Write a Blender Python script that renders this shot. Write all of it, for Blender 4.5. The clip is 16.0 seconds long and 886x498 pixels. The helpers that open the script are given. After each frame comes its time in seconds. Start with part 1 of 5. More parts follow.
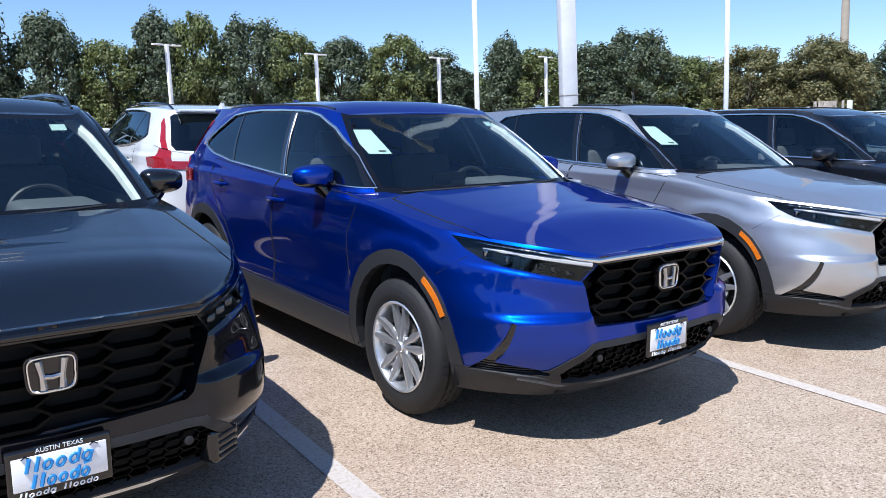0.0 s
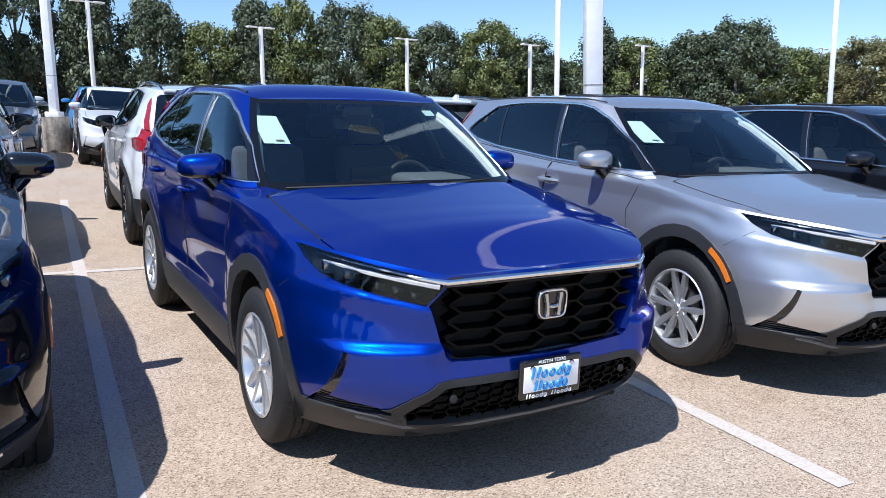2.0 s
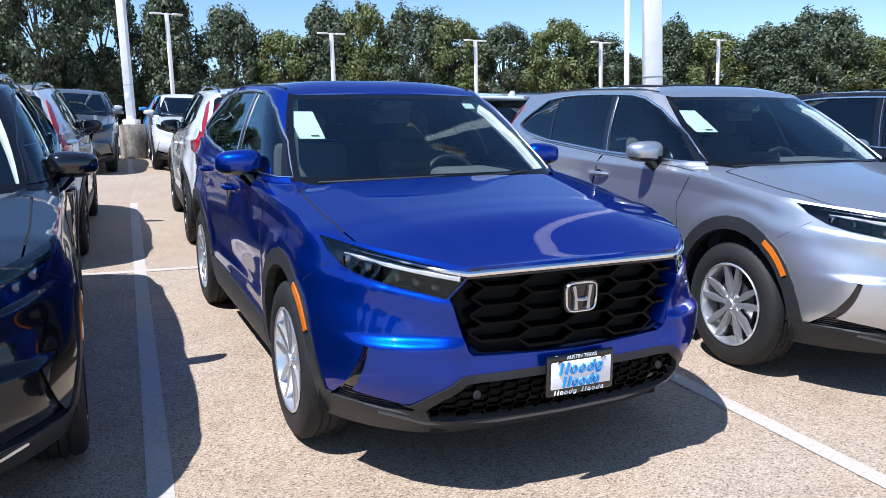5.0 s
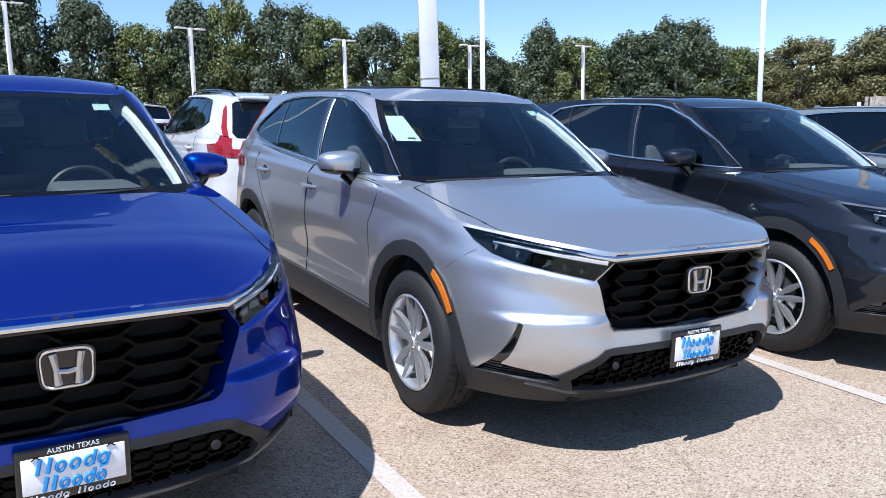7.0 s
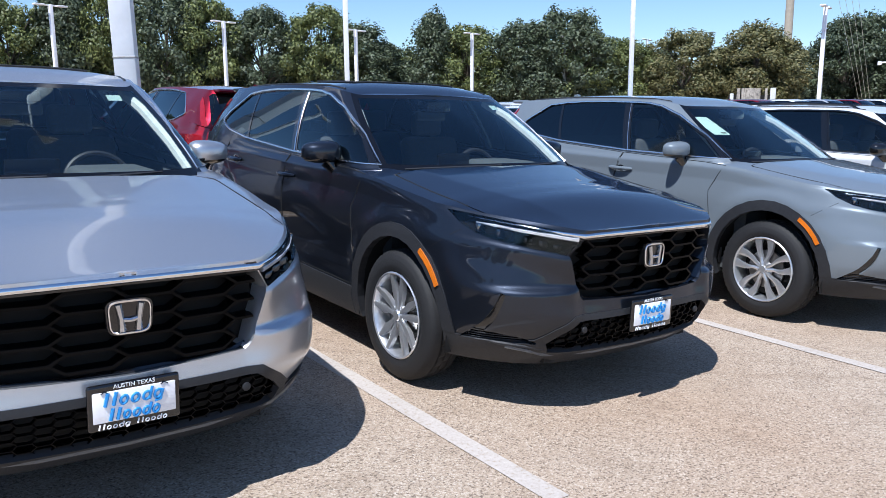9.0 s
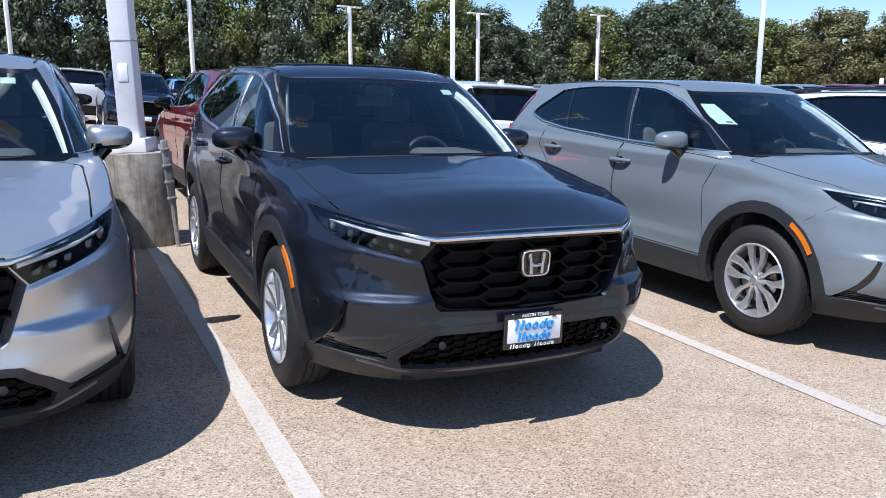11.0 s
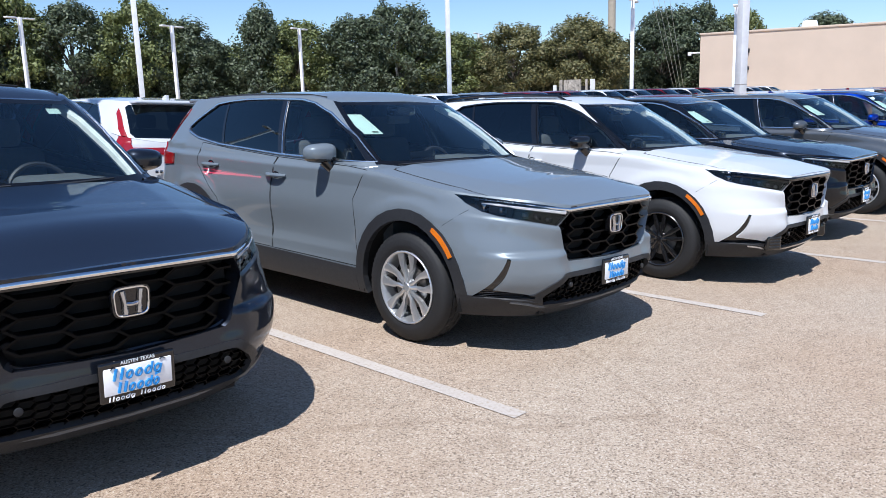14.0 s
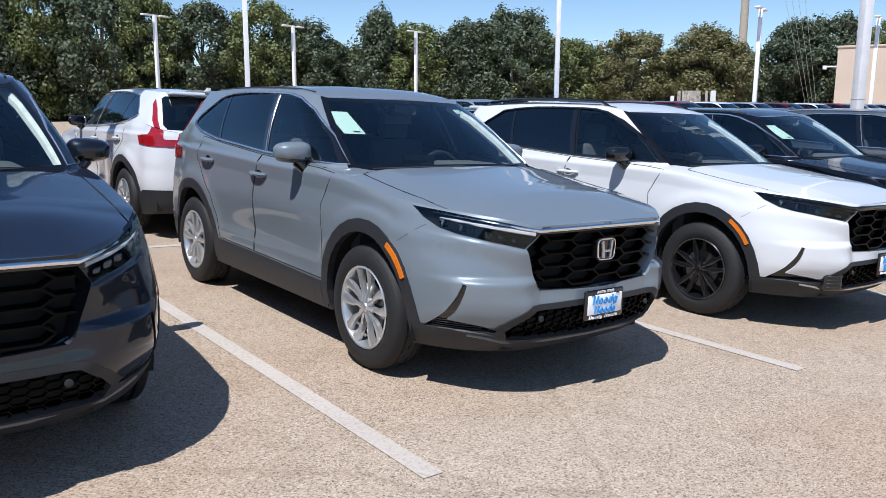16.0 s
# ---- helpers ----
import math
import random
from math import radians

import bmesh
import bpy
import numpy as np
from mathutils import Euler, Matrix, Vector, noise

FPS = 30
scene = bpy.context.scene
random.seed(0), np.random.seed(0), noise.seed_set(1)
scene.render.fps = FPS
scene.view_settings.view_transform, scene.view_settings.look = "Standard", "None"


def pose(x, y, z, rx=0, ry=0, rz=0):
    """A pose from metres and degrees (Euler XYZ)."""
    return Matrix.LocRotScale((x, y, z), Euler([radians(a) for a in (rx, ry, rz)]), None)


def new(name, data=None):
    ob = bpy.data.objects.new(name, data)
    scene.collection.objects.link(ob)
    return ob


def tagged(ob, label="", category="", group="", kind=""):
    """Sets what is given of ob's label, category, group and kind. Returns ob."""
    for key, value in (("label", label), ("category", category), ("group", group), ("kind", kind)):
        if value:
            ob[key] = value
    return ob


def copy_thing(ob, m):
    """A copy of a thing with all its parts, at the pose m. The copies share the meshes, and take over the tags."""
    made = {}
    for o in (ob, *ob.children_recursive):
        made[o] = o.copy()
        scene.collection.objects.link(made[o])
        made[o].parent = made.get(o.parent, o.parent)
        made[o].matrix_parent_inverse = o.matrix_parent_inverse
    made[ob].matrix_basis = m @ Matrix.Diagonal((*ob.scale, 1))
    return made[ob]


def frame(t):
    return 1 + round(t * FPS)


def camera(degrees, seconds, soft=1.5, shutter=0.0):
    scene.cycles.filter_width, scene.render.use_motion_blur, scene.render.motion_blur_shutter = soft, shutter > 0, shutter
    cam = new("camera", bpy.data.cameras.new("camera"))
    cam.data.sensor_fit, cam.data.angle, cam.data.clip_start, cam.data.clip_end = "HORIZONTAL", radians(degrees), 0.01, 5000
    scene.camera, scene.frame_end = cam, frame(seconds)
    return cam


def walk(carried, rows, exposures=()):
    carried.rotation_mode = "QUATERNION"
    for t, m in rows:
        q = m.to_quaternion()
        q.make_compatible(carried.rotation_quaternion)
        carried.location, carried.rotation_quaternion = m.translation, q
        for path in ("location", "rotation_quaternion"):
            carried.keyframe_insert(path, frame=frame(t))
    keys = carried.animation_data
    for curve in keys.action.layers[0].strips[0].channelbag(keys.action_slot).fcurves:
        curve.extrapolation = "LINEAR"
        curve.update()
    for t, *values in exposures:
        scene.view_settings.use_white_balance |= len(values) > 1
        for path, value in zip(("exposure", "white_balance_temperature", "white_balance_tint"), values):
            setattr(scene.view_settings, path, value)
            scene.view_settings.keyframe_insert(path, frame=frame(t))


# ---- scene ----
# ---- camera ----
cam = camera(58.72, 16.0, soft=0.7)
PATH = [
    (0, pose(-1.512, -2.686, 1.518, 81.32, 2.06, -34.04)),
    (0.5, pose(-1.144, -2.613, 1.519, 81.44, 1.67, -34.69)),
    (1, pose(-0.823, -2.672, 1.520, 81.02, 1.21, -32.56)),
    (1.5, pose(-0.534, -2.653, 1.506, 80.65, 0.88, -29.65)),
    (2, pose(-0.280, -2.720, 1.509, 80.57, 0.49, -26.80)),
    (2.5, pose(-0.201, -2.767, 1.508, 80.82, 0.20, -24.77)),
    (3, pose(-0.192, -2.756, 1.490, 81.36, 0.34, -23.29)),
    (5.5, pose(0.045, -2.708, 1.450, 80.77, 1.80, -21.59)),
    (6, pose(0.368, -2.603, 1.476, 80.77, 1.70, -23.94)),
    (6.5, pose(0.874, -2.608, 1.470, 80.75, 1.36, -27.00)),
    (7, pose(1.379, -2.569, 1.446, 80.70, 1.01, -29.84)),
    (7.5, pose(1.935, -2.641, 1.426, 80.48, 0.82, -32.54)),
    (8, pose(2.458, -2.645, 1.396, 79.98, 0.77, -34.52)),
    (8.5, pose(2.939, -2.731, 1.422, 79.79, 0.66, -35.95)),
    (9, pose(3.408, -2.880, 1.425, 79.70, 0.37, -36.22)),
    (11.5, pose(4.853, -3.205, 1.418, 78.33, 0.55, -24.96)),
    (12, pose(4.883, -3.197, 1.418, 78.05, 1.04, -25.09)),
    (12.5, pose(4.893, -3.174, 1.410, 78.06, 1.81, -29.49)),
    (13, pose(4.998, -3.207, 1.420, 78.38, 1.98, -38.23)),
    (13.5, pose(5.062, -3.219, 1.415, 78.81, 2.05, -44.79)),
    (14, pose(5.294, -3.281, 1.411, 79.22, 1.71, -46.72)),
    (14.5, pose(5.535, -3.324, 1.393, 79.69, 1.32, -45.78)),
    (15, pose(5.859, -3.314, 1.389, 79.81, 0.63, -43.43)),
    (15.5, pose(6.121, -3.436, 1.375, 79.89, 0.14, -40.80)),
    (16, pose(6.403, -3.415, 1.356, 79.73, -0.29, -37.96)),
]
walk(cam, PATH, [(0.0, 0.45, 5820, 10), (3.0, 0.51, 5820, 10), (5.5, 0.58, 5800, 10), (9.0, 0.38, 5780, 10), (12.0, 0.47, 5860, 10), (13.0, 0.40, 5880, 10), (14.5, 0.25, 5960, 10), (16.0, 0.22, 6040, 10)])

# ---- world, sun ----
SUN_DIR = Vector((-0.495, -0.235, 1.0)).normalized()      # towards the sun
world = bpy.data.worlds.new("sky")
scene.world = world
world.use_nodes = True
_n = world.node_tree.nodes
_sky = _n.new("ShaderNodeTexSky")
_sky.sky_type, _sky.sun_disc = "NISHITA", False
_sky.sun_elevation = math.asin(SUN_DIR.z)
_sky.sun_rotation = math.atan2(SUN_DIR.x, SUN_DIR.y)
_sky.altitude, _sky.air_density, _sky.dust_density, _sky.ozone_density = 200, 0.9, 0.1, 4.0
world.node_tree.links.new(_sky.outputs[0], _n["Background"].inputs[0])
_n["Background"].inputs[1].default_value = 0.112
sun = new("sun", bpy.data.lights.new("sun", "SUN"))
sun.data.energy, sun.data.angle, sun.data.color = 5.0, radians(0.53), (1.0, 0.96, 0.91)
sun.matrix_world = Matrix.Translation((0, 0, 30)) @ SUN_DIR.to_track_quat("Z", "Y").to_matrix().to_4x4()

# ---- materials ----
def mat_new(name):
    m = bpy.data.materials.new(name)
    m.use_nodes = True
    nt = m.node_tree
    return m, nt, nt.nodes["Principled BSDF"]


def node(nt, kind, **sets):
    n = nt.nodes.new(kind)
    for k, v in sets.items():
        n.inputs[k.replace("_", " ")].default_value = v
    return n


def coords(nt, scale=(1, 1, 1), kind="Object"):
    tc = nt.nodes.new("ShaderNodeTexCoord")
    mp = nt.nodes.new("ShaderNodeMapping")
    mp.inputs["Scale"].default_value = scale
    nt.links.new(tc.outputs[kind], mp.inputs["Vector"])
    return mp.outputs["Vector"]


def noise_tex(nt, vec, scale, detail=4.0, rough=0.55):
    n = node(nt, "ShaderNodeTexNoise", Scale=scale, Detail=detail, Roughness=rough)
    nt.links.new(vec, n.inputs["Vector"])
    return n.outputs["Fac"]


def ramp(nt, fac, stops):
    r = nt.nodes.new("ShaderNodeValToRGB")
    els = r.color_ramp.elements
    while len(els) < len(stops):
        els.new(0.5)
    for e, (pos, col) in zip(els, stops):
        e.position, e.color = pos, (*col, 1)
    nt.links.new(fac, r.inputs["Fac"])
    return r.outputs["Color"]


def mix(nt, fac, a, b, blend="MIX"):
    m = nt.nodes.new("ShaderNodeMix")
    m.data_type, m.blend_type = "RGBA", blend
    for sock, val in ((m.inputs[0], fac), (m.inputs[6], a), (m.inputs[7], b)):
        if isinstance(val, (int, float)):
            sock.default_value = val
        elif isinstance(val, tuple):
            sock.default_value = (*val, 1)
        else:
            nt.links.new(val, sock)
    return m.outputs[2]


def bump(nt, bsdf, fac, strength=0.3, dist=0.01):
    b = node(nt, "ShaderNodeBump", Strength=strength, Distance=dist)
    nt.links.new(fac, b.inputs["Height"])
    nt.links.new(b.outputs["Normal"], bsdf.inputs["Normal"])


def plain(name, col, rough=0.5, metal=0.0, coat=0.0, grain=0.0, vary=0.12, scale=30.0, spec=0.5):
    m, nt, b = mat_new(name)
    v = coords(nt)
    f = noise_tex(nt, v, scale)
    lo = tuple(c * (1 - vary) for c in col)
    hi = tuple(min(1, c * (1 + vary)) for c in col)
    nt.links.new(ramp(nt, f, [(0.3, lo), (0.7, hi)]), b.inputs["Base Color"])
    b.inputs["Roughness"].default_value = rough
    b.inputs["Metallic"].default_value = metal
    b.inputs["Coat Weight"].default_value = coat
    b.inputs["Coat Roughness"].default_value = 0.03
    b.inputs["Specular IOR Level"].default_value = spec
    if grain:
        bump(nt, b, noise_tex(nt, v, scale * 12, 2.0), grain, 0.002)
    return m


def paint(name, col, metal=0.6, rough=0.32, flake=0.25):
    """Clear-coated car paint with fine flake and a trace of road dust."""
    m, nt, b = mat_new(name)
    v = coords(nt)
    fl = noise_tex(nt, v, 900.0, 1.0)
    big = noise_tex(nt, v, 2.2, 3.0)
    lo, hi = tuple(c * (1 - flake) for c in col), tuple(min(1, c * (1 + flake)) for c in col)
    c1 = ramp(nt, fl, [(0.35, lo), (0.65, hi)])
    dust = nt.nodes.new("ShaderNodeMath")
    dust.operation = "MULTIPLY"
    dust.inputs[1].default_value = 0.004
    nt.links.new(big, dust.inputs[0])
    nt.links.new(mix(nt, dust.outputs[0], c1, (0.42, 0.38, 0.33)), b.inputs["Base Color"])
    b.inputs["Metallic"].default_value = metal
    b.inputs["Roughness"].default_value = rough
    b.inputs["Specular IOR Level"].default_value = 0.12
    b.inputs["Specular Tint"].default_value = (*(0.12 + 0.78 * c / max(col) for c in col), 1)
    b.inputs["Coat Weight"].default_value = 1.0
    b.inputs["Coat Roughness"].default_value = 0.012
    b.inputs["Coat IOR"].default_value = 1.46
    return m


def glass(name, tint, rough=0.0, ior=1.52):
    """Window glass: clear part tinted, mirror part by Fresnel."""
    m = bpy.data.materials.new(name)
    m.use_nodes = True
    nt = m.node_tree
    nt.nodes.remove(nt.nodes["Principled BSDF"])
    out = nt.nodes["Material Output"]
    tr = node(nt, "ShaderNodeBsdfTransparent", Color=(*tint, 1))
    gl = node(nt, "ShaderNodeBsdfGlossy", Roughness=rough, Color=(0.74, 0.92, 1, 1))
    fr = node(nt, "ShaderNodeFresnel", IOR=ior)
    ms = nt.nodes.new("ShaderNodeMixShader")
    nt.links.new(fr.outputs[0], ms.inputs[0])
    nt.links.new(tr.outputs[0], ms.inputs[1])
    nt.links.new(gl.outputs[0], ms.inputs[2])
    nt.links.new(ms.outputs[0], out.inputs["Surface"])
    return m


M = {}
M["blue"] = paint("paint_blue", (0.002, 0.033, 0.32), 0.86, 0.36, 0.35)
M["silver"] = paint("paint_silver", (0.55, 0.565, 0.595), 0.85, 0.36, 0.18)
M["graphite"] = paint("paint_graphite", (0.0185, 0.0225, 0.032), 0.75, 0.42, 0.3)
M["grey"] = paint("paint_solid_grey", (0.170, 0.198, 0.222), 0.15, 0.35, 0.06)
M["white"] = paint("paint_white", (0.62, 0.63, 0.645), 0.0, 0.3, 0.02)
M["black"] = paint("paint_black", (0.002, 0.0025, 0.004), 0.0, 0.25, 0.1)
M["red"] = paint("paint_red", (0.22, 0.008, 0.02), 0.6, 0.3, 0.25)
M["sky_blue"] = paint("paint_sky_blue", (0.10, 0.30, 0.62), 0.1, 0.3, 0.1)
M["urban"] = paint("paint_urban_grey", (0.14, 0.15, 0.16), 0.6, 0.32, 0.2)
M["cladding"] = plain("black_moulded_plastic", (0.026, 0.027, 0.030), 0.46, grain=0.25, scale=40, spec=0.28)
M["gloss_black"] = plain("gloss_black_plastic", (0.006, 0.006, 0.007), 0.12, coat=0.6)
M["grille_black"] = plain("grille_black_plastic", (0.003, 0.003, 0.0035), 0.18, spec=0.09)
# near-black: deep shade of hollows put into the colour; also on small dark parts
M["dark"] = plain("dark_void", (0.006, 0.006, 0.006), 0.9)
M["chrome"] = plain("chrome", (0.82, 0.83, 0.85), 0.1, 1.0, vary=0.03)
M["trim"] = plain("bright_window_trim", (0.80, 0.81, 0.83), 0.24, 1.0, vary=0.03)
M["satin"] = plain("satin_chrome", (0.55, 0.56, 0.58), 0.25, 1.0, vary=0.05)
M["tyre"] = plain("tyre_rubber", (0.010, 0.010, 0.011), 0.7, grain=0.4, scale=25)
M["alloy"] = plain("machined_alloy", (0.74, 0.75, 0.77), 0.32, 0.85, coat=0.3, vary=0.06)
M["alloy_silver"] = plain("painted_silver_wheel", (0.66, 0.67, 0.68), 0.32, 0.8, coat=0.4, vary=0.05)
M["alloy_black"] = plain("painted_black_wheel", (0.008, 0.008, 0.009), 0.25, 0.0, coat=0.8)
M["disc"] = plain("brake_disc_steel", (0.32, 0.31, 0.30), 0.4, 1.0)
M["windscreen"] = glass("windscreen_glass", (0.84, 0.96, 0.97), ior=1.72)
M["clear_side"] = glass("side_glass", (0.58, 0.65, 0.65), ior=1.7)
M["privacy"] = glass("privacy_glass", (0.035, 0.04, 0.045), ior=1.75)
M["frit"] = plain("black_glass_edge", (0.004, 0.004, 0.005), 0.12)
M["lens"] = glass("lamp_lens", (0.62, 0.64, 0.67))
M["amber"] = plain("amber_lens", (0.62, 0.16, 0.012), 0.2, coat=0.8)
M["tail"] = plain("red_lens", (0.30, 0.006, 0.010), 0.12, coat=0.9)
M["reflector"] = plain("lamp_reflector", (0.26, 0.27, 0.29), 0.10, 1.0)
M["led"] = plain("clear_light_guide", (0.60, 0.62, 0.65), 0.12, 0.3, coat=0.8)
M["interior"] = plain("dark_cabin_trim", (0.075, 0.083, 0.087), 0.7, grain=0.2, scale=30)
M["seat"] = plain("dark_grey_cloth", (0.095, 0.10, 0.105), 0.85, grain=0.4, scale=60)
M["pillar_trim"] = plain("pale_pillar_trim", (0.58, 0.60, 0.57), 0.7, scale=20)
M["paper"] = plain("white_paper", (0.38, 0.465, 0.42), 0.6, vary=0.03)
M["ink"] = plain("black_ink", (0.02, 0.02, 0.02), 0.6)
M["plate_white"] = plain("plate_white", (0.92, 0.92, 0.93), 0.3, coat=0.3, vary=0.02)
M["plate_blue"] = plain("plate_blue", (0.03, 0.25, 0.62), 0.35, vary=0.05)
M["white_paint"] = plain("white_pole_paint", (0.86, 0.86, 0.86), 0.45, vary=0.06, scale=6)
M["tan_paint"] = plain("tan_pole_paint", (0.42, 0.36, 0.28), 0.6, vary=0.08, scale=2)
M["galv"] = plain("weathered_steel", (0.42, 0.40, 0.37), 0.55, 0.6, vary=0.3, scale=18)
M["lamp_glass"] = plain("lamp_panel", (0.60, 0.60, 0.57), 0.35)
M["grey_plastic"] = plain("grey_moulded_plastic", (0.10, 0.105, 0.11), 0.4, grain=0.2, scale=40)
M["wire"] = plain("steel_cable", (0.45, 0.43, 0.35), 0.5, 0.5)


def ground_material():
    m, nt, b = mat_new("exposed_aggregate")
    v = coords(nt)
    big = noise_tex(nt, v, 0.35, 5.0, 0.6)
    mid = noise_tex(nt, v, 3.5, 5.0, 0.6)
    vo = node(nt, "ShaderNodeTexVoronoi", Scale=150.0)
    nt.links.new(v, vo.inputs["Vector"])
    sep = nt.nodes.new("ShaderNodeSeparateColor")
    nt.links.new(vo.outputs["Color"], sep.inputs["Color"])
    stone = ramp(nt, sep.outputs[0], [(0.0, (0.15, 0.115, 0.09)), (0.20, (0.375, 0.30, 0.228)), (0.45, (0.475, 0.39, 0.30)), (0.8, (0.54, 0.455, 0.365)), (1.0, (0.68, 0.61, 0.52))])
    fine = noise_tex(nt, v, 320.0, 2.0)
    stone = mix(nt, 0.5, stone, ramp(nt, fine, [(0.3, (0.62, 0.6, 0.58)), (0.7, (1.0, 1.0, 1.0))]), "MULTIPLY")
    patch = ramp(nt, big, [(0.35, (0.86, 0.74, 0.645)), (0.65, (0.93, 0.90, 0.87))])
    c = mix(nt, 0.8, stone, patch, "MULTIPLY")
    grime = ramp(nt, mid, [(0.28, (0.80, 0.78, 0.76)), (0.5, (1, 1, 1))])
    c = mix(nt, 0.7, c, grime, "MULTIPLY")
    # hairline cracks
    cr = nt.nodes.new("ShaderNodeTexVoronoi")
    cr.feature = "DISTANCE_TO_EDGE"
    cr.inputs["Scale"].default_value = 0.22
    warp = node(nt, "ShaderNodeTexNoise", Scale=1.5, Detail=5.0)
    nt.links.new(v, warp.inputs["Vector"])
    wm = nt.nodes.new("ShaderNodeMix")
    wm.data_type = "VECTOR"
    wm.inputs[0].default_value = 0.18
    nt.links.new(v, wm.inputs[4])
    nt.links.new(warp.outputs["Color"], wm.inputs[5])
    nt.links.new(wm.outputs[1], cr.inputs["Vector"])
    c = mix(nt, 1.0, c, ramp(nt, cr.outputs["Distance"], [(0.0, (0.86, 0.84, 0.82)), (0.004, (1, 1, 1))]), "MULTIPLY")
    nt.links.new(c, b.inputs["Base Color"])
    b.inputs["Roughness"].default_value = 0.85
    bump(nt, b, vo.outputs["Distance"], 0.45, 0.005)
    return m


def concrete_material(name, col):
    m, nt, b = mat_new(name)
    v = coords(nt)
    f1, f2, f3 = noise_tex(nt, v, 3.0, 6.0, 0.65), noise_tex(nt, v, 14.0, 5.0), noise_tex(nt, v, 90.0, 2.0)
    c = ramp(nt, f1, [(0.3, tuple(x * 0.34 for x in col)), (0.5, col), (0.72, tuple(x * 1.25 for x in col))])
    c = mix(nt, 0.6, c, ramp(nt, f2, [(0.3, (0.55, 0.53, 0.5)), (0.62, (1, 1, 1))]), "MULTIPLY")
    streak = noise_tex(nt, coords(nt, (7, 7, 0.7)), 1.0, 6.0, 0.7)
    c = mix(nt, 0.75, c, ramp(nt, streak, [(0.40, (0.34, 0.32, 0.29)), (0.56, (1, 1, 1))]), "MULTIPLY")
    nt.links.new(c, b.inputs["Base Color"])
    b.inputs["Roughness"].default_value = 0.9
    bump(nt, b, f3, 0.4, 0.004)
    return m


def marking_material():
    m, nt, b = mat_new("worn_line_paint")
    v = coords(nt)
    f = noise_tex(nt, v, 55.0, 6.0, 0.7)
    f2 = noise_tex(nt, v, 2.0, 3.0)
    c = ramp(nt, f, [(0.36, (0.40, 0.325, 0.255)), (0.46, (0.48, 0.425, 0.375)), (0.7, (0.56, 0.505, 0.455))])
    c = mix(nt, 0.4, c, ramp(nt, f2, [(0.35, (0.8, 0.79, 0.78)), (0.6, (1, 1, 1))]), "MULTIPLY")
    nt.links.new(c, b.inputs["Base Color"])
    b.inputs["Roughness"].default_value = 0.75
    bump(nt, b, f, 0.3, 0.004)
    return m


def leaf_material(name, lo, hi):
    m, nt, b = mat_new(name)
    geo = nt.nodes.new("ShaderNodeNewGeometry")
    v = coords(nt)
    c = ramp(nt, geo.outputs["Random Per Island"], [(0.0, lo), (0.6, tuple((p + q) / 2 for p, q in zip(lo, hi))), (1.0, hi)])
    c = mix(nt, 0.6, c, ramp(nt, noise_tex(nt, v, 0.6, 3.0), [(0.35, (0.6, 0.62, 0.55)), (0.65, (1, 1, 1))]), "MULTIPLY")
    nt.links.new(c, b.inputs["Base Color"])
    b.inputs["Roughness"].default_value = 0.55
    tl = node(nt, "ShaderNodeBsdfTranslucent")
    nt.links.new(c, tl.inputs["Color"])
    ms = nt.nodes.new("ShaderNodeMixShader")
    ms.inputs[0].default_value = 0.25
    nt.links.new(b.outputs[0], ms.inputs[1])
    nt.links.new(tl.outputs[0], ms.inputs[2])
    nt.links.new(ms.outputs[0], nt.nodes["Material Output"].inputs["Surface"])
    return m


M["ground"] = ground_material()
M["concrete"] = concrete_material("weathered_concrete", (0.40, 0.36, 0.31))
M["marking"] = marking_material()
M["stucco"] = plain("beige_stucco", (0.60, 0.48, 0.38), 0.9, vary=0.05, scale=0.4, grain=0.2)
M["leaf_dark"] = leaf_material("leaf_dark_green", (0.042, 0.060, 0.034), (0.16, 0.195, 0.105))
M["leaf_mid"] = leaf_material("leaf_mid_green", (0.070, 0.095, 0.030), (0.27, 0.30, 0.10))
M["leaf_olive"] = leaf_material("leaf_olive", (0.085, 0.095, 0.034), (0.30, 0.265, 0.115))
M["bark"] = plain("grey_bark", (0.11, 0.09, 0.07), 0.9, grain=0.5, scale=8, vary=0.3)

# ---- mesh helpers ----
def curve(xs, ys):
    """A smooth function through a few control values."""
    xs, ys = np.array(xs, float), np.array(ys, float)
    dx = np.diff(xs)
    sl = np.diff(ys) / dx
    tg = np.empty_like(ys)
    tg[0], tg[-1] = sl[0], sl[-1]
    for i in range(1, len(xs) - 1):
        tg[i] = 0 if sl[i - 1] * sl[i] <= 0 else 2 * sl[i - 1] * sl[i] / (sl[i - 1] + sl[i])

    def f(x):
        x = np.clip(np.asarray(x, float), xs[0], xs[-1])
        i = np.clip(np.searchsorted(xs, x) - 1, 0, len(xs) - 2)
        h = dx[i]
        t = (x - xs[i]) / h
        return ((1 + 2 * t) * (1 - t) ** 2 * ys[i] + t * (1 - t) ** 2 * h * tg[i]
                + t * t * (3 - 2 * t) * ys[i + 1] + t * t * (t - 1) * h * tg[i + 1])
    return f


def smooth(lo, hi, x):
    t = np.clip((np.asarray(x, float) - lo) / (hi - lo), 0, 1)
    return t * t * (3 - 2 * t)


def grid_bm(P, flip=False):
    """A bmesh sheet from an array of points, rows by columns."""
    bm = bmesh.new()
    n, m = P.shape[:2]
    vs = [[bm.verts.new(P[i, j]) for j in range(m)] for i in range(n)]
    for i in range(n - 1):
        for j in range(m - 1):
            q = [vs[i][j], vs[i][j + 1], vs[i + 1][j + 1], vs[i + 1][j]]
            bm.faces.new(q[::-1] if flip else q)
    return bm


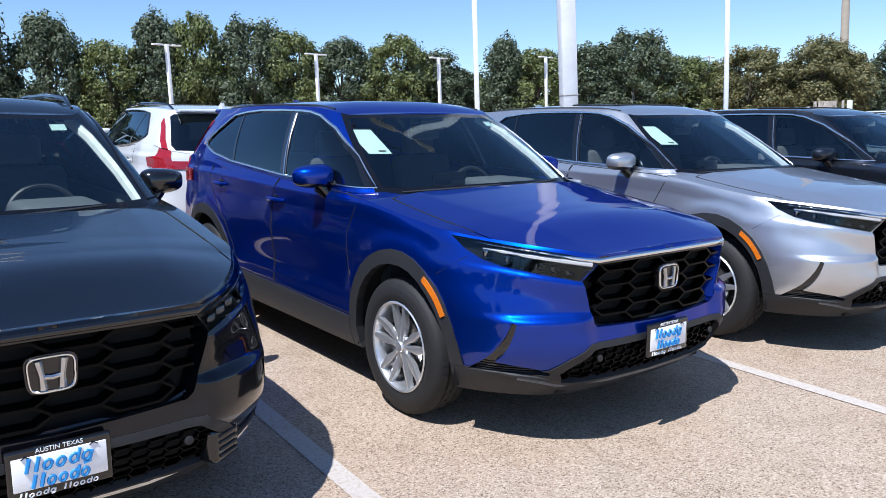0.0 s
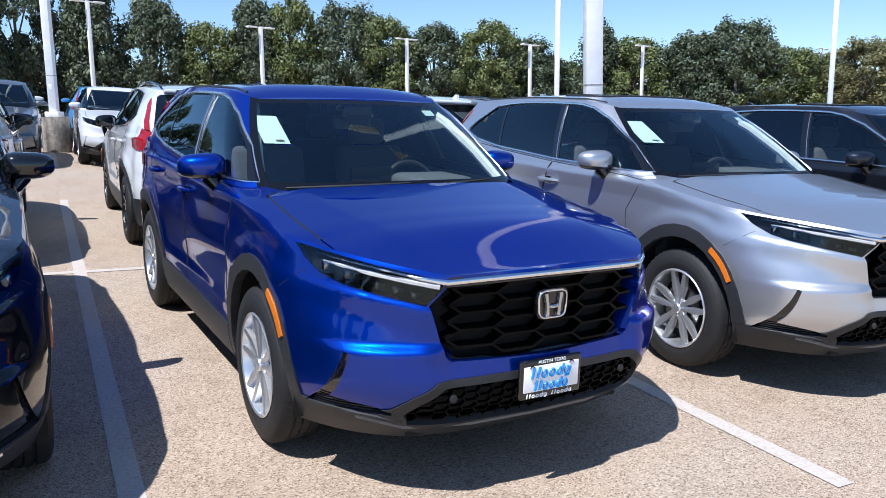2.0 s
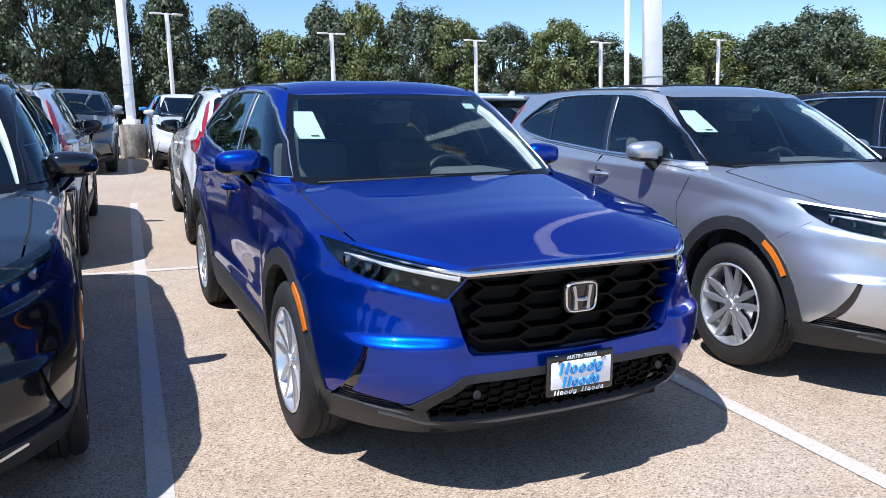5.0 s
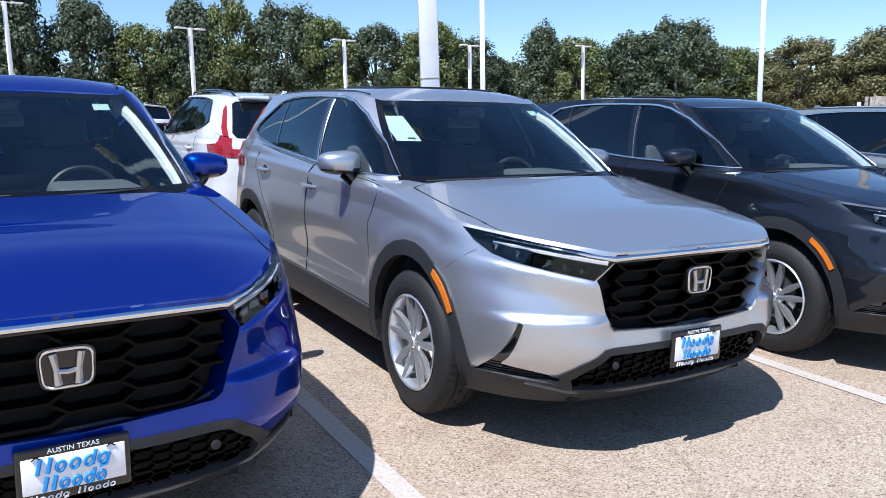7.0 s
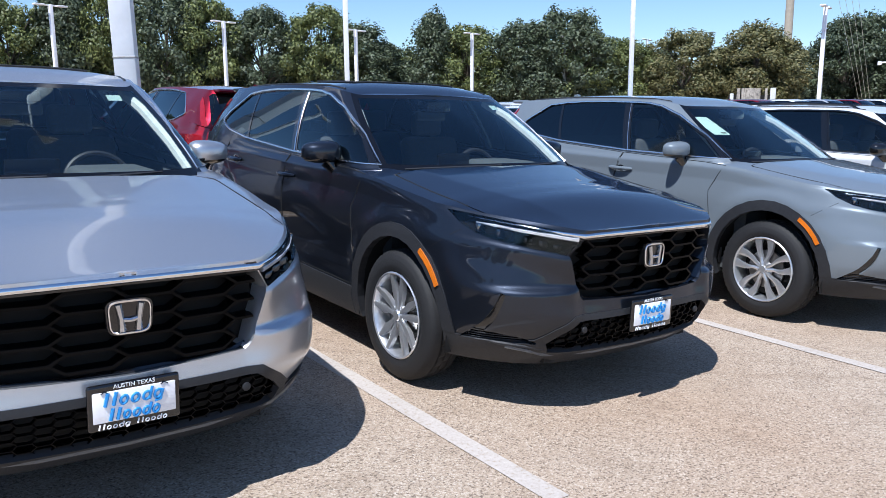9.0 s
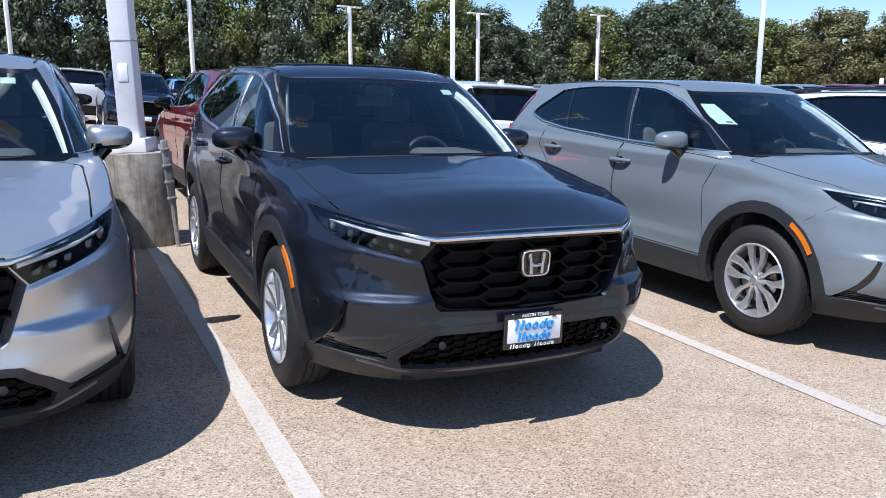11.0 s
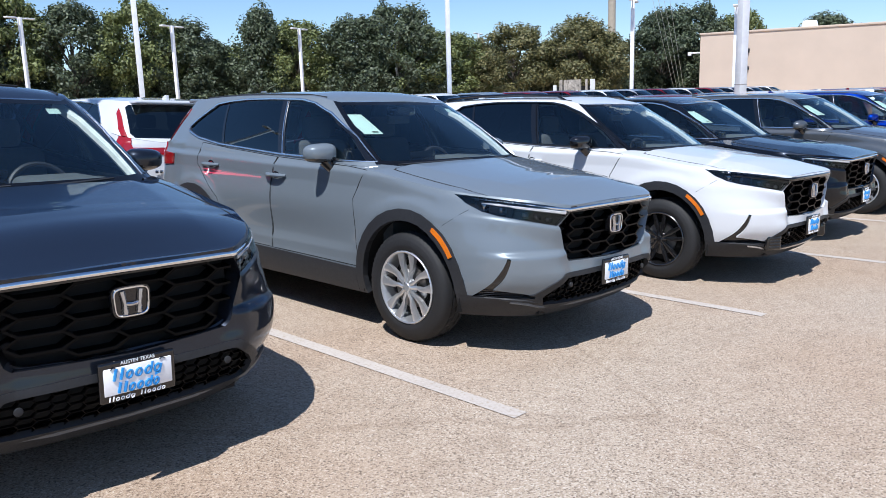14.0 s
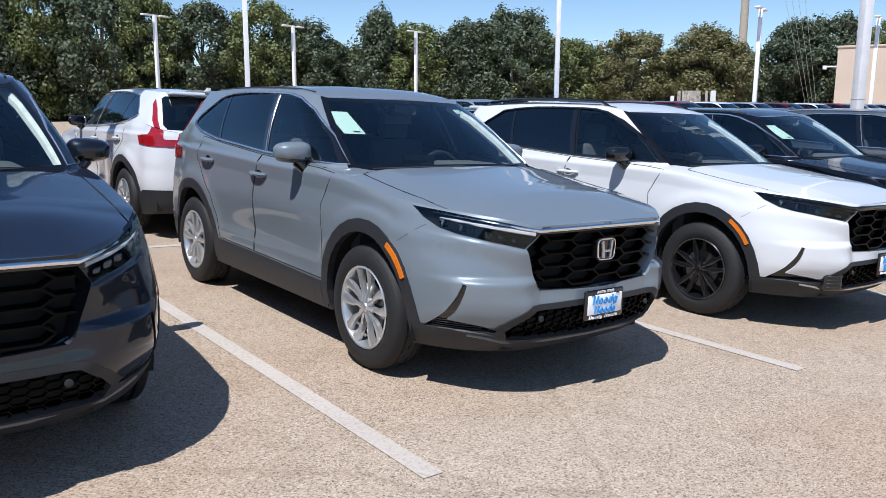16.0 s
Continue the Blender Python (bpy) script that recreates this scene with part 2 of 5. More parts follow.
def box_bm(x0, x1, y0, y1, z0, z1, bevel=0.0, seg=2, bm=None):
    own = bm is None
    bm = bm or bmesh.new()
    r = bmesh.ops.create_cube(bm, size=1)["verts"]
    for v in r:
        v.co = Vector(((x0 + x1) / 2 + v.co.x * (x1 - x0), (y0 + y1) / 2 + v.co.y * (y1 - y0), (z0 + z1) / 2 + v.co.z * (z1 - z0)))
    if bevel:
        es = list({e for v in r for e in v.link_edges})
        bmesh.ops.bevel(bm, geom=es, offset=bevel, segments=seg, profile=0.5, affect="EDGES")
    return bm


def cyl_bm(r0, r1, z0, z1, n=24, bevel=0.0, bm=None, centre=(0, 0)):
    bm = bm or bmesh.new()
    r = bmesh.ops.create_cone(bm, cap_ends=True, segments=n, radius1=r0, radius2=r1, depth=z1 - z0)["verts"]
    for v in r:
        v.co += Vector((centre[0], centre[1], (z0 + z1) / 2))
    if bevel:
        es = [e for e in bm.edges if len(e.link_faces) == 2 and e.calc_face_angle(0) > 1.0]
        bmesh.ops.bevel(bm, geom=es, offset=bevel, segments=2, profile=0.5, affect="EDGES")
    return bm


def tube_bm(pts, r, n=6, bm=None, closed=False):
    """A round rod along a line of points; r may be one radius or one for each point."""
    bm = bm or bmesh.new()
    pts = [Vector(p) for p in pts]
    rs = r if isinstance(r, (list, tuple)) else [r] * len(pts)
    rings = []
    side = None
    for i, p in enumerate(pts):
        a, b = pts[(i - 1) % len(pts) if closed else max(0, i - 1)], pts[(i + 1) % len(pts) if closed else min(len(pts) - 1, i + 1)]
        d = (b - a).normalized()
        s = (side - d * side.dot(d)) if side else d.orthogonal()
        side = s.normalized()
        up = d.cross(side)
        rings.append([bm.verts.new(p + (side * math.cos(k * 2 * math.pi / n) + up * math.sin(k * 2 * math.pi / n)) * rs[i]) for k in range(n)])
    last = len(rings) if closed else len(rings) - 1
    for i in range(last):
        a, b = rings[i], rings[(i + 1) % len(rings)]
        for k in range(n):
            bm.faces.new((a[k], a[(k + 1) % n], b[(k + 1) % n], b[k]))
    if not closed:
        bm.faces.new(rings[0][::-1])
        bm.faces.new(rings[-1])
    return bm


def prism_bm(poly, depth, bm=None):
    """A flat outline (x, z) thickened along y from 0 to depth."""
    bm = bm or bmesh.new()
    a = [bm.verts.new((x, 0, z)) for x, z in poly]
    b = [bm.verts.new((x, depth, z)) for x, z in poly]
    bm.faces.new(a)
    bm.faces.new(b[::-1])
    for i in range(len(poly)):
        j = (i + 1) % len(poly)
        bm.faces.new((a[j], a[i], b[i], b[j]))
    bmesh.ops.recalc_face_normals(bm, faces=bm.faces[:])
    return bm


def mirrored(bm):
    """A copy of a half, flipped over to the other side."""
    c = bm.copy()
    for v in c.verts:
        v.co.x = -v.co.x
    bmesh.ops.reverse_faces(c, faces=c.faces[:])
    return c


def join_bm(*bms):
    me = bpy.data.meshes.new("tmp")
    out = bmesh.new()
    for b in bms:
        b.to_mesh(me)
        out.from_mesh(me)
    bpy.data.meshes.remove(me)
    return out


def both(bm):
    out = join_bm(bm, mirrored(bm))
    bmesh.ops.remove_doubles(out, verts=[v for v in out.verts if abs(v.co.x) < 0.002], dist=0.003)
    return out


def inside(poly, u, v):
    c = False
    for i in range(len(poly)):
        (x0, y0), (x1, y1) = poly[i], poly[i - 1]
        if (y0 > v) != (y1 > v) and u < (x1 - x0) * (v - y0) / (y1 - y0) + x0:
            c = not c
    return c


def cut(bm, poly, proj, cond):
    """Cut an outline, seen along x ('side'), y ('front') or z ('top'), into a sheet. Returns the faces within it."""
    a, b = {"side": (1, 2), "front": (0, 2), "top": (0, 1)}[proj]
    lo = [min(p[k] for p in poly) - 0.02 for k in (0, 1)]
    hi = [max(p[k] for p in poly) + 0.02 for k in (0, 1)]

    def near():
        fs = []
        for f in bm.faces:
            if not cond(f.calc_center_median()):
                continue
            us, ws = [v.co[a] for v in f.verts], [v.co[b] for v in f.verts]
            if max(us) > lo[0] and min(us) < hi[0] and max(ws) > lo[1] and min(ws) < hi[1]:
                fs.append(f)
        return fs
    for i in range(len(poly)):
        p, q = poly[i - 1], poly[i]
        ln = math.hypot(q[0] - p[0], q[1] - p[1])
        if ln < 1e-6:
            continue
        no, co = Vector((0, 0, 0)), Vector((0, 0, 0))
        no[a], no[b] = (q[1] - p[1]) / ln, -(q[0] - p[0]) / ln
        co[a], co[b] = p[0], p[1]
        mid, half = ((p[0] + q[0]) / 2, (p[1] + q[1]) / 2), ln / 2 + 0.05
        fs = [f for f in near() if math.hypot(f.calc_center_median()[a] - mid[0], f.calc_center_median()[b] - mid[1]) < half + 0.05]
        geom = list({x for f in fs for x in (*f.verts, *f.edges)}) + fs
        if fs:
            bmesh.ops.bisect_plane(bm, geom=geom, dist=1e-5, plane_co=co, plane_no=no)
    return [f for f in near() if inside(poly, f.calc_center_median()[a], f.calc_center_median()[b])]


def take(bm, faces):
    """Lift faces out of a sheet into one of their own."""
    out = bmesh.new()
    vm = {}
    for f in faces:
        nv = []
        for v in f.verts:
            if v not in vm:
                vm[v] = out.verts.new(v.co)
            nv.append(vm[v])
        out.faces.new(nv)
    bmesh.ops.delete(bm, geom=faces, context="FACES")
    return out


def push(bm, d):
    bm.normal_update()
    mv = [(v, v.normal.copy()) for v in bm.verts]
    for v, n in mv:
        v.co += n * d
    return bm


def shrink(bm, gap):
    r = bmesh.ops.inset_region(bm, faces=bm.faces[:], thickness=gap, use_boundary=True, use_even_offset=True)
    bmesh.ops.delete(bm, geom=r["faces"], context="FACES")
    return bm


def rim(bm, depth):
    """Fold the free edges inwards, so that a sheet has thickness at its borders."""
    bm.normal_update()
    es = [e for e in bm.edges if e.is_boundary and not all(abs(v.co.x) < 0.002 for v in e.verts)]
    nrm = {tuple(round(c, 6) for c in v.co): v.normal.copy() for e in es for v in e.verts}
    for e in es:
        e.smooth = False
    r = bmesh.ops.extrude_edge_only(bm, edges=es)["geom"]
    for v in [g for g in r if isinstance(g, bmesh.types.BMVert)]:
        v.co -= nrm[tuple(round(c, 6) for c in v.co)] * depth
    return bm


def part(name, bm, material, parent=None, label="", flat=False):
    me = bpy.data.meshes.new(name)
    bm.to_mesh(me)
    bm.free()
    if not flat:
        me.shade_smooth()
        me.set_sharp_from_angle(angle=radians(38))
    me.materials.append(material)
    ob = new(name, me)
    ob.parent = parent
    if label:
        ob["label"] = label
    return ob


def thing(name, label, category, group=""):
    e = new(name)
    e.empty_display_size = 0.2
    return tagged(e, label, category, group)


# ---- the vehicle: forms ----
Z_LEV = (0.22, 0.36, 0.48, 0.60, 0.82, 0.95, 1.05)
W_END = curve(Z_LEV, (0.885, 0.925, 0.935, 0.936, 0.925, 0.902, 0.878))
FRAC = (0, 0.27, 0.51, 0.65, 0.78, 0.87, 0.935, 0.98, 1.0)
NOSE = [curve(FRAC, ys) for ys in (
    (0.085, 0.09, 0.115, 0.165, 0.255, 0.355, 0.45, 0.54, 0.62),
    (-0.060, -0.053, -0.030, 0.025, 0.135, 0.235, 0.35, 0.47, 0.62),
    (-0.100, -0.090, -0.062, -0.005, 0.085, 0.175, 0.285, 0.425, 0.62),
    (-0.085, -0.075, -0.045, 0.005, 0.082, 0.168, 0.28, 0.43, 0.62),
    (-0.105, -0.095, -0.07, 0.02, 0.13, 0.24, 0.36, 0.47, 0.62),
    (-0.11, -0.105, -0.09, 0.0, 0.14, 0.28, 0.42, 0.52, 0.62),
    (-0.05, -0.045, -0.03, 0.06, 0.2, 0.34, 0.47, 0.55, 0.62))]
Z_TOP_F = curve((0, 0.51, 0.65, 0.87, 0.935, 1.0), (0.945, 0.942, 0.958, 0.99, 1.0, 1.018))
Z_TOP_S = curve((0.62, 0.9, 1.24, 1.5, 2.3, 3.1, 3.7, 4.1), (1.018, 1.052, 1.098, 1.125, 1.155, 1.20, 1.255, 1.24))
Y_REAR = curve((0.25, 0.4, 0.6, 0.8, 1.0, 1.12, 1.3), (4.46, 4.55, 4.575, 4.565, 4.545, 4.51, 4.43))
W_SIDE = curve((0.2, 0.3, 0.42, 0.6, 0.8, 0.95, 1.09, 1.25), (0.87, 0.90, 0.918, 0.922, 0.925, 0.912, 0.893, 0.865))

CREASE = curve((0.43, 1.0, 1.3, 2.4, 3.5, 4.3), (1.012, 1.06, 1.085, 1.095, 1.118, 1.125))


def flare(y, z):
    """Body-coloured eyebrow round the wheel arches."""
    out = 0.0
    for yc, r0, r1 in ((0.897, 0.545, 0.625), (3.62, 0.545, 0.63)):
        out = out + 0.012 * (1 - smooth(r0, r1, np.hypot(y - yc, z - 0.361))) * smooth(0.42, 0.60, z)
    return out


def half_width(y, z):
    w = W_END(z) + (W_SIDE(z) - W_END(z)) * smooth(0.62, 1.5, y)
    w += flare(y, z)
    w += 0.012 * np.exp(-((y - 3.66) / 0.50) ** 2 - ((z - 0.78) / 0.28) ** 2)
    w -= 0.026 * np.exp(-((y - 2.25) / 0.75) ** 2 - ((z - 0.58) / 0.16) ** 2)
    zc = CREASE(y)
    w += 0.016 * np.clip(1 - np.abs(z - zc) / np.where(z > zc, 0.035, 0.10), 0, 1) * smooth(0.62, 1.0, y)
    w += 0.007 * np.clip(1 - np.abs(z - 0.515) / 0.06, 0, 1) * smooth(1.2, 1.6, y) * (1 - smooth(2.8, 3.2, y))
    return w - 0.045 * smooth(3.75, 4.15, y)


def nose_y(fr, z):
    zs = np.clip(z, Z_LEV[0], Z_LEV[-1])
    ys = np.array([f(fr) for f in NOSE])
    return float(curve(Z_LEV, ys)(zs))


def lower_half(nf, ns, nr, rows):
    """Nose, flank and tail below the belt, one half."""
    cols = [("f", t) for t in np.linspace(0, 1, nf)] + [("s", t) for t in np.linspace(0.62, 4.1, ns)[1:]] + [("r", t) for t in np.linspace(0, 1, nr)[1:]]
    P = np.zeros((rows, len(cols), 3))
    for j, (k, t) in enumerate(cols):
        if k == "f":
            z0, z1 = 0.222 + 0.018 * t, float(Z_TOP_F(t))
        elif k == "s":
            z0, z1 = 0.24, float(Z_TOP_S(t))
        else:
            z0, z1 = 0.24 + 0.065 * t, 1.24 - 0.12 * t
        for i, v in enumerate(np.linspace(0, 1, rows)):
            z = z0 + (z1 - z0) * v
            if k == "f":
                x, y = t * float(W_END(z)), nose_y(t, z)
                x += float(flare(y, z) * smooth(0.90, 1.0, t))
                # crisp ledge under the headlight
                lz = 0.845 - 0.055 + 0.20 * max(0.0, x - 0.52)
                if t > 0.5:
                    y -= 0.015 * float(smooth(lz - 0.10, lz, z) * (1 - smooth(lz + 0.004, lz + 0.022, z)) * smooth(0.52, 0.62, t) * (1 - smooth(0.90, 0.99, t)))
                # bone line sweeping over the bumper corner, and the scoop below it
                bz = 0.665 - 0.03 * t
                y -= 0.040 * float(smooth(bz + 0.024, bz - 0.016, z) * smooth(0.36, 0.54, z) * smooth(0.44, 0.60, t) * (1 - smooth(0.86, 0.97, t)))
            elif k == "s":
                x, y = float(half_width(t, z)), t
            else:
                a = t * math.pi / 2
                w = float(half_width(4.1, z))
                x, y = w * math.cos(a) ** 0.55, 4.1 + (float(Y_REAR(z)) - 4.1) * math.sin(a) ** 0.75
                if t > 0.999:
                    x = 0
            # the shoulder rolls over at the very top
            if v > 0.93 and k != "r":
                x -= 0.012 * ((v - 0.93) / 0.07) ** 2
            P[i, j] = (x, y, z)
    return cols, P


BASE_F = (0, 0.34, 0.62, 0.80, 0.905, 0.965, 1.0)
GB_X, GB_Y = curve(BASE_F, (0, 0.30, 0.55, 0.70, 0.79, 0.842, 0.868)), curve(BASE_F, (1.10, 1.115, 1.17, 1.245, 1.325, 1.41, 1.55))
GT_X, GT_Y = curve(BASE_F, (0, 0.25, 0.45, 0.56, 0.612, 0.642, 0.658)), curve(BASE_F, (1.88, 1.89, 1.925, 1.97, 2.03, 2.11, 2.25))
GB_Z = curve(BASE_F, (1.105, 1.105, 1.104, 1.106, 1.112, 1.12, 1.128))
GT_Z = curve(BASE_F, (1.572, 1.571, 1.568, 1.567, 1.581, 1.598, 1.615))


def glasshouse_half(nf, ns, nr, rows):
    cols = [("f", t) for t in np.linspace(0, 1, nf)] + [("s", t) for t in np.linspace(0, 1, ns)[1:]] + [("r", t) for t in np.linspace(0, 1, nr)[1:]]
    P = np.zeros((rows, len(cols), 3))
    for j, (k, t) in enumerate(cols):
        if k == "f":
            b = (float(GB_X(t)), float(GB_Y(t)), float(GB_Z(t)))
            c = (float(GT_X(t)), float(GT_Y(t)), float(GT_Z(t)))
        elif k == "s":
            yb, yt = 1.55 + (4.10 - 1.55) * t, 2.25 + (4.0 - 2.25) * t
            zb = float(Z_TOP_S(yb))
            b = (float(half_width(yb, zb)) - 0.014, yb, zb - 0.004)
            b = (b[0] + (0.868 - b[0]) * (1 - float(smooth(0, 0.12, t))), yb, zb)
            c = (0.658 + 0.012 * math.sin(math.pi * min(1, t * 1.2)) - 0.05 * t ** 3, yt, 1.615 + 0.014 * math.sin(math.pi * t) - 0.015 * t ** 2)
        else:
            a = t * math.pi / 2
            ca, sa = math.cos(a), math.sin(a)
            zb = 1.24 - 0.12 * t
            b = (float(half_width(4.1, 1.24) - 0.014) * ca ** 0.6 if t < 0.999 else 0, 4.10 + 0.39 * sa ** 0.8, zb)
            c = (0.608 * ca ** 0.5 if t < 0.999 else 0, 4.0 + 0.14 * sa ** 0.8, 1.600 - 0.012 * t)
        for i, v in enumerate(np.linspace(0, 1, rows)):
            bul = 4 * v * (1 - v)
            x, y, z = (b[m] + (c[m] - b[m]) * v for m in range(3))
            if k == "f":
                y -= 0.022 * bul * (1 - t)
                z += 0.015 * bul * (1 - t)
            x += 0.022 * bul * min(1, x / 0.5) * (1 if k != "r" else 0.5)
            P[i, j] = (x, y, z)
    return cols, P


def cap_rows(ring, crown, n=12, power=2.6):
    """Rows across from a half ring: a crowned top between both sides (one half)."""
    P = np.zeros((len(ring), n, 3))
    for i, (x, y, z) in enumerate(ring):
        for j, s in enumerate(np.linspace(0, 1, n)):
            P[i, j] = (x * s, y, z + float(crown(x * s, y, x, s)))
    return P


def hood_crown(x, y, xe, s):
    """A gently crowned middle, a crease on each side, and facets that fall to the fenders."""
    up = smooth(-0.1, 0.42, y)
    xc = 0.47 + 0.13 * smooth(0.0, 1.1, y)
    middle = 0.050 + 0.020 * (1 - min(1.0, x / xc) ** 2)
    fall = 0.050 * max(0.0, (xe - x) / (xe - xc)) ** 0.9
    k = smooth(xc - 0.012, xc + 0.012, x)
    return up * (middle * (1 - k) + fall * k)


def roof_crown(x, y, xe, s):
    ends = smooth(1.86, 2.35, y) * (1 - 0.55 * smooth(3.4, 4.14, y))
    return (0.036 * ends + 0.008) * (1 - abs(s) ** 3.2)


def circle(cy, cz, r, n=30, start=0.0, end=2 * math.pi):
    return [(cy + r * math.cos(a), cz + r * math.sin(a)) for a in np.linspace(start, end, n, endpoint=end - start < 6.2)]


Y_F, Y_R, Z_HUB, Z_ARCH, DROP = 0.897, 3.62, 0.350, 0.366, 0.020
GRILLE = [(-0.02, 0.902), (0.478, 0.896), (0.532, 0.818), (0.462, 0.612), (0.435, 0.588), (-0.02, 0.572)]
LAMP = [(0.484, 0.896), (0.48, 0.918), (0.60, 0.944), (0.70, 0.962), (0.778, 0.978), (0.862, 0.995), (0.853, 0.945), (0.825, 0.898), (0.785, 0.876), (0.68, 0.848), (0.540, 0.817)]
STRIP = [(-0.02, 0.936), (0.47, 0.933), (0.48, 0.918), (0.484, 0.896), (0.478, 0.896), (-0.02, 0.902)]
LOWER = [(-0.02, 0.524), (0.50, 0.519), (0.59, 0.455), (0.655, 0.392), (0.80, 0.376), (0.90, 0.376), (0.96, 0.380), (0.96, 0.1), (-0.02, 0.1)]
INTAKE = [(-0.02, 0.492), (0.475, 0.488), (0.555, 0.43), (0.602, 0.374), (0.575, 0.322), (-0.02, 0.302)]
VENT = [(0.798, 0.622), (0.811, 0.628), (0.874, 0.368), (0.640, 0.368), (0.640, 0.380), (0.70, 0.398), (0.790, 0.416), (0.832, 0.424)]
SILL = [(1.26, 0.15), (1.33, 0.40), (1.42, 0.412), (3.08, 0.438), (3.20, 0.46), (3.28, 0.15)]
DOOR_F = [(1.375, 0.425), (1.40, 0.62), (1.435, 0.90), (1.37, 1.02), (1.315, 1.102), (1.5, 1.118), (2.37, 1.15), (2.43, 0.95), (2.445, 0.435)]
DOOR_R = [(2.455, 0.437), (2.44, 0.95), (2.38, 1.15), (3.1, 1.193), (3.52, 1.23), (3.56, 1.05), (3.42, 0.93), (3.22, 0.78), (3.10, 0.60), (3.07, 0.448)]
DLO = [(1.355, 1.152), (2.35, 1.172), (3.235, 1.222), (3.60, 1.268), (3.80, 1.318), (3.84, 1.345), (3.76, 1.42), (3.52, 1.572), (3.30, 1.595), (3.05, 1.608), (2.70, 1.610), (2.38, 1.604), (2.27, 1.598), (2.13, 1.574), (1.92, 1.496), (1.615, 1.322)]
PANE_F = [(1.42, 1.160), (2.31, 1.180), (2.455, 1.592), (2.38, 1.592), (2.27, 1.585), (2.14, 1.561), (1.93, 1.483), (1.63, 1.314)]
PANE_R = [(2.40, 1.184), (3.20, 1.230), (3.335, 1.580), (3.05, 1.597), (2.70, 1.598), (2.545, 1.594)]
PANE_Q = [(3.235, 1.233), (3.59, 1.279), (3.775, 1.325), (3.81, 1.345), (3.74, 1.412), (3.51, 1.558), (3.36, 1.578)]
DLO, PANE_F, PANE_R, PANE_Q = ([(y, z - 0.013 * float(smooth(1.3, 1.56, z))) for y, z in q] for q in (DLO, PANE_F, PANE_R, PANE_Q))
REAR_GLASS = [(-0.02, 1.175), (0.67, 1.19), (0.70, 1.24), (0.635, 1.53), (0.60, 1.555), (-0.02, 1.566)]
TAIL = [(4.02, 1.115), (4.05, 1.02), (4.30, 1.005), (4.75, 1.005), (4.75, 1.075), (4.42, 1.085), (4.33, 1.30), (4.29, 1.30), (4.25, 1.13)]


def hexmesh(x0, x1, z0, z1, w, h, y_at, keep, depth, thick, bm=None):
    """A lattice of elongated hexagons standing on a curved face."""
    bm = bm or bmesh.new()
    for r in range(int((z1 - z0) / h) + 2):
        for c in range(int((x1 - x0) / w) + 3):
            cx = x0 + c * w + (w / 2 if r % 2 else 0)
            cz = z0 + r * h
            fl = w * 0.37
            raw = [(cx, cz + h / 2), (cx + fl / 2, cz + h / 2), (cx + fl, cz + h / 2), (cx + w / 2, cz - h / 2)]
            raw += [(cx + w / 2 + fl, cz - h / 2), (cx + w, cz + h / 2)]
            pts = raw[:4]
            back = raw[4:]
            for (ax, az), (bx, bz) in (*zip(pts, pts[1:]), tuple(back)):
                if not (keep(ax, az) and keep(bx, bz)):
                    continue
                d = Vector((bx - ax, 0, bz - az)).normalized()
                n = Vector((-d.z, 0, d.x)) * thick
                fa, fb = y_at(ax, az), y_at(bx, bz)
                vs = []
                for (qx, qz, qy) in ((ax, az, fa), (bx, bz, fb)):
                    for sgn, dy in ((-1, depth), (-0.45, 0), (0.45, 0), (1, depth)):
                        vs.append(bm.verts.new((qx + n.x * sgn, qy + dy, qz + n.z * sgn)))
                for k in range(3):
                    bm.faces.new((vs[k], vs[k + 4], vs[k + 5], vs[k + 1]))
    return bm


def front_y(x, z):
    fr = min(1.0, abs(x) / float(W_END(z)))
    return nose_y(fr, z)


def tyre_bm(r, w, n=72):
    """Lathe with shoulders, sidewall rim line and cut tread."""
    prof = [(0.243, -0.40), (0.250, -0.47), (0.272, -0.503), (0.288, -0.512), (0.292, -0.506), (0.318, -0.507), (0.322, -0.495), (0.340, -0.475), (0.357, -0.43), (r - 0.002, -0.36), (r, -0.22), (r - 0.012, -0.20), (r - 0.012, -0.16),
            (r, -0.14), (r, -0.02), (r - 0.012, 0.0), (r, 0.02), (r, 0.14), (r - 0.012, 0.16), (r - 0.012, 0.20), (r, 0.22), (r - 0.002, 0.36), (0.357, 0.43), (0.335, 0.485), (0.30, 0.51), (0.272, 0.503), (0.250, 0.47), (0.243, 0.40)]
    bm = bmesh.new()
    rings = []
    for k in range(n):
        a = 2 * math.pi * k / n
        ring = []
        for i, (rr, x) in enumerate(prof):
            if i in (8, 9, 21, 22) and k % 2:
                rr -= 0.011
            if i in (13, 14) and k % 4 == 3 or i in (16, 17) and k % 4 == 1:
                rr -= 0.009
            ring.append(bm.verts.new((x * w, rr * math.cos(a), rr * math.sin(a))))
        rings.append(ring)
    for k in range(n):
        a, b = rings[k], rings[(k + 1) % n]
        for i in range(len(prof) - 1):
            bm.faces.new((a[i], b[i], b[i + 1], a[i + 1]))
    bmesh.ops.recalc_face_normals(bm, faces=bm.faces[:])
    return bm


def lathe_x(prof, n=48):
    bm = bmesh.new()
    rings = [[bm.verts.new((x, r * math.cos(2 * math.pi * k / n), r * math.sin(2 * math.pi * k / n))) for r, x in prof] for k in range(n)]
    for k in range(n):
        a, b = rings[k], rings[(k + 1) % n]
        for i in range(len(prof) - 1):
            bm.faces.new((a[i], b[i], b[i + 1], a[i + 1]))
    bmesh.ops.recalc_face_normals(bm, faces=bm.faces[:])
    return bm


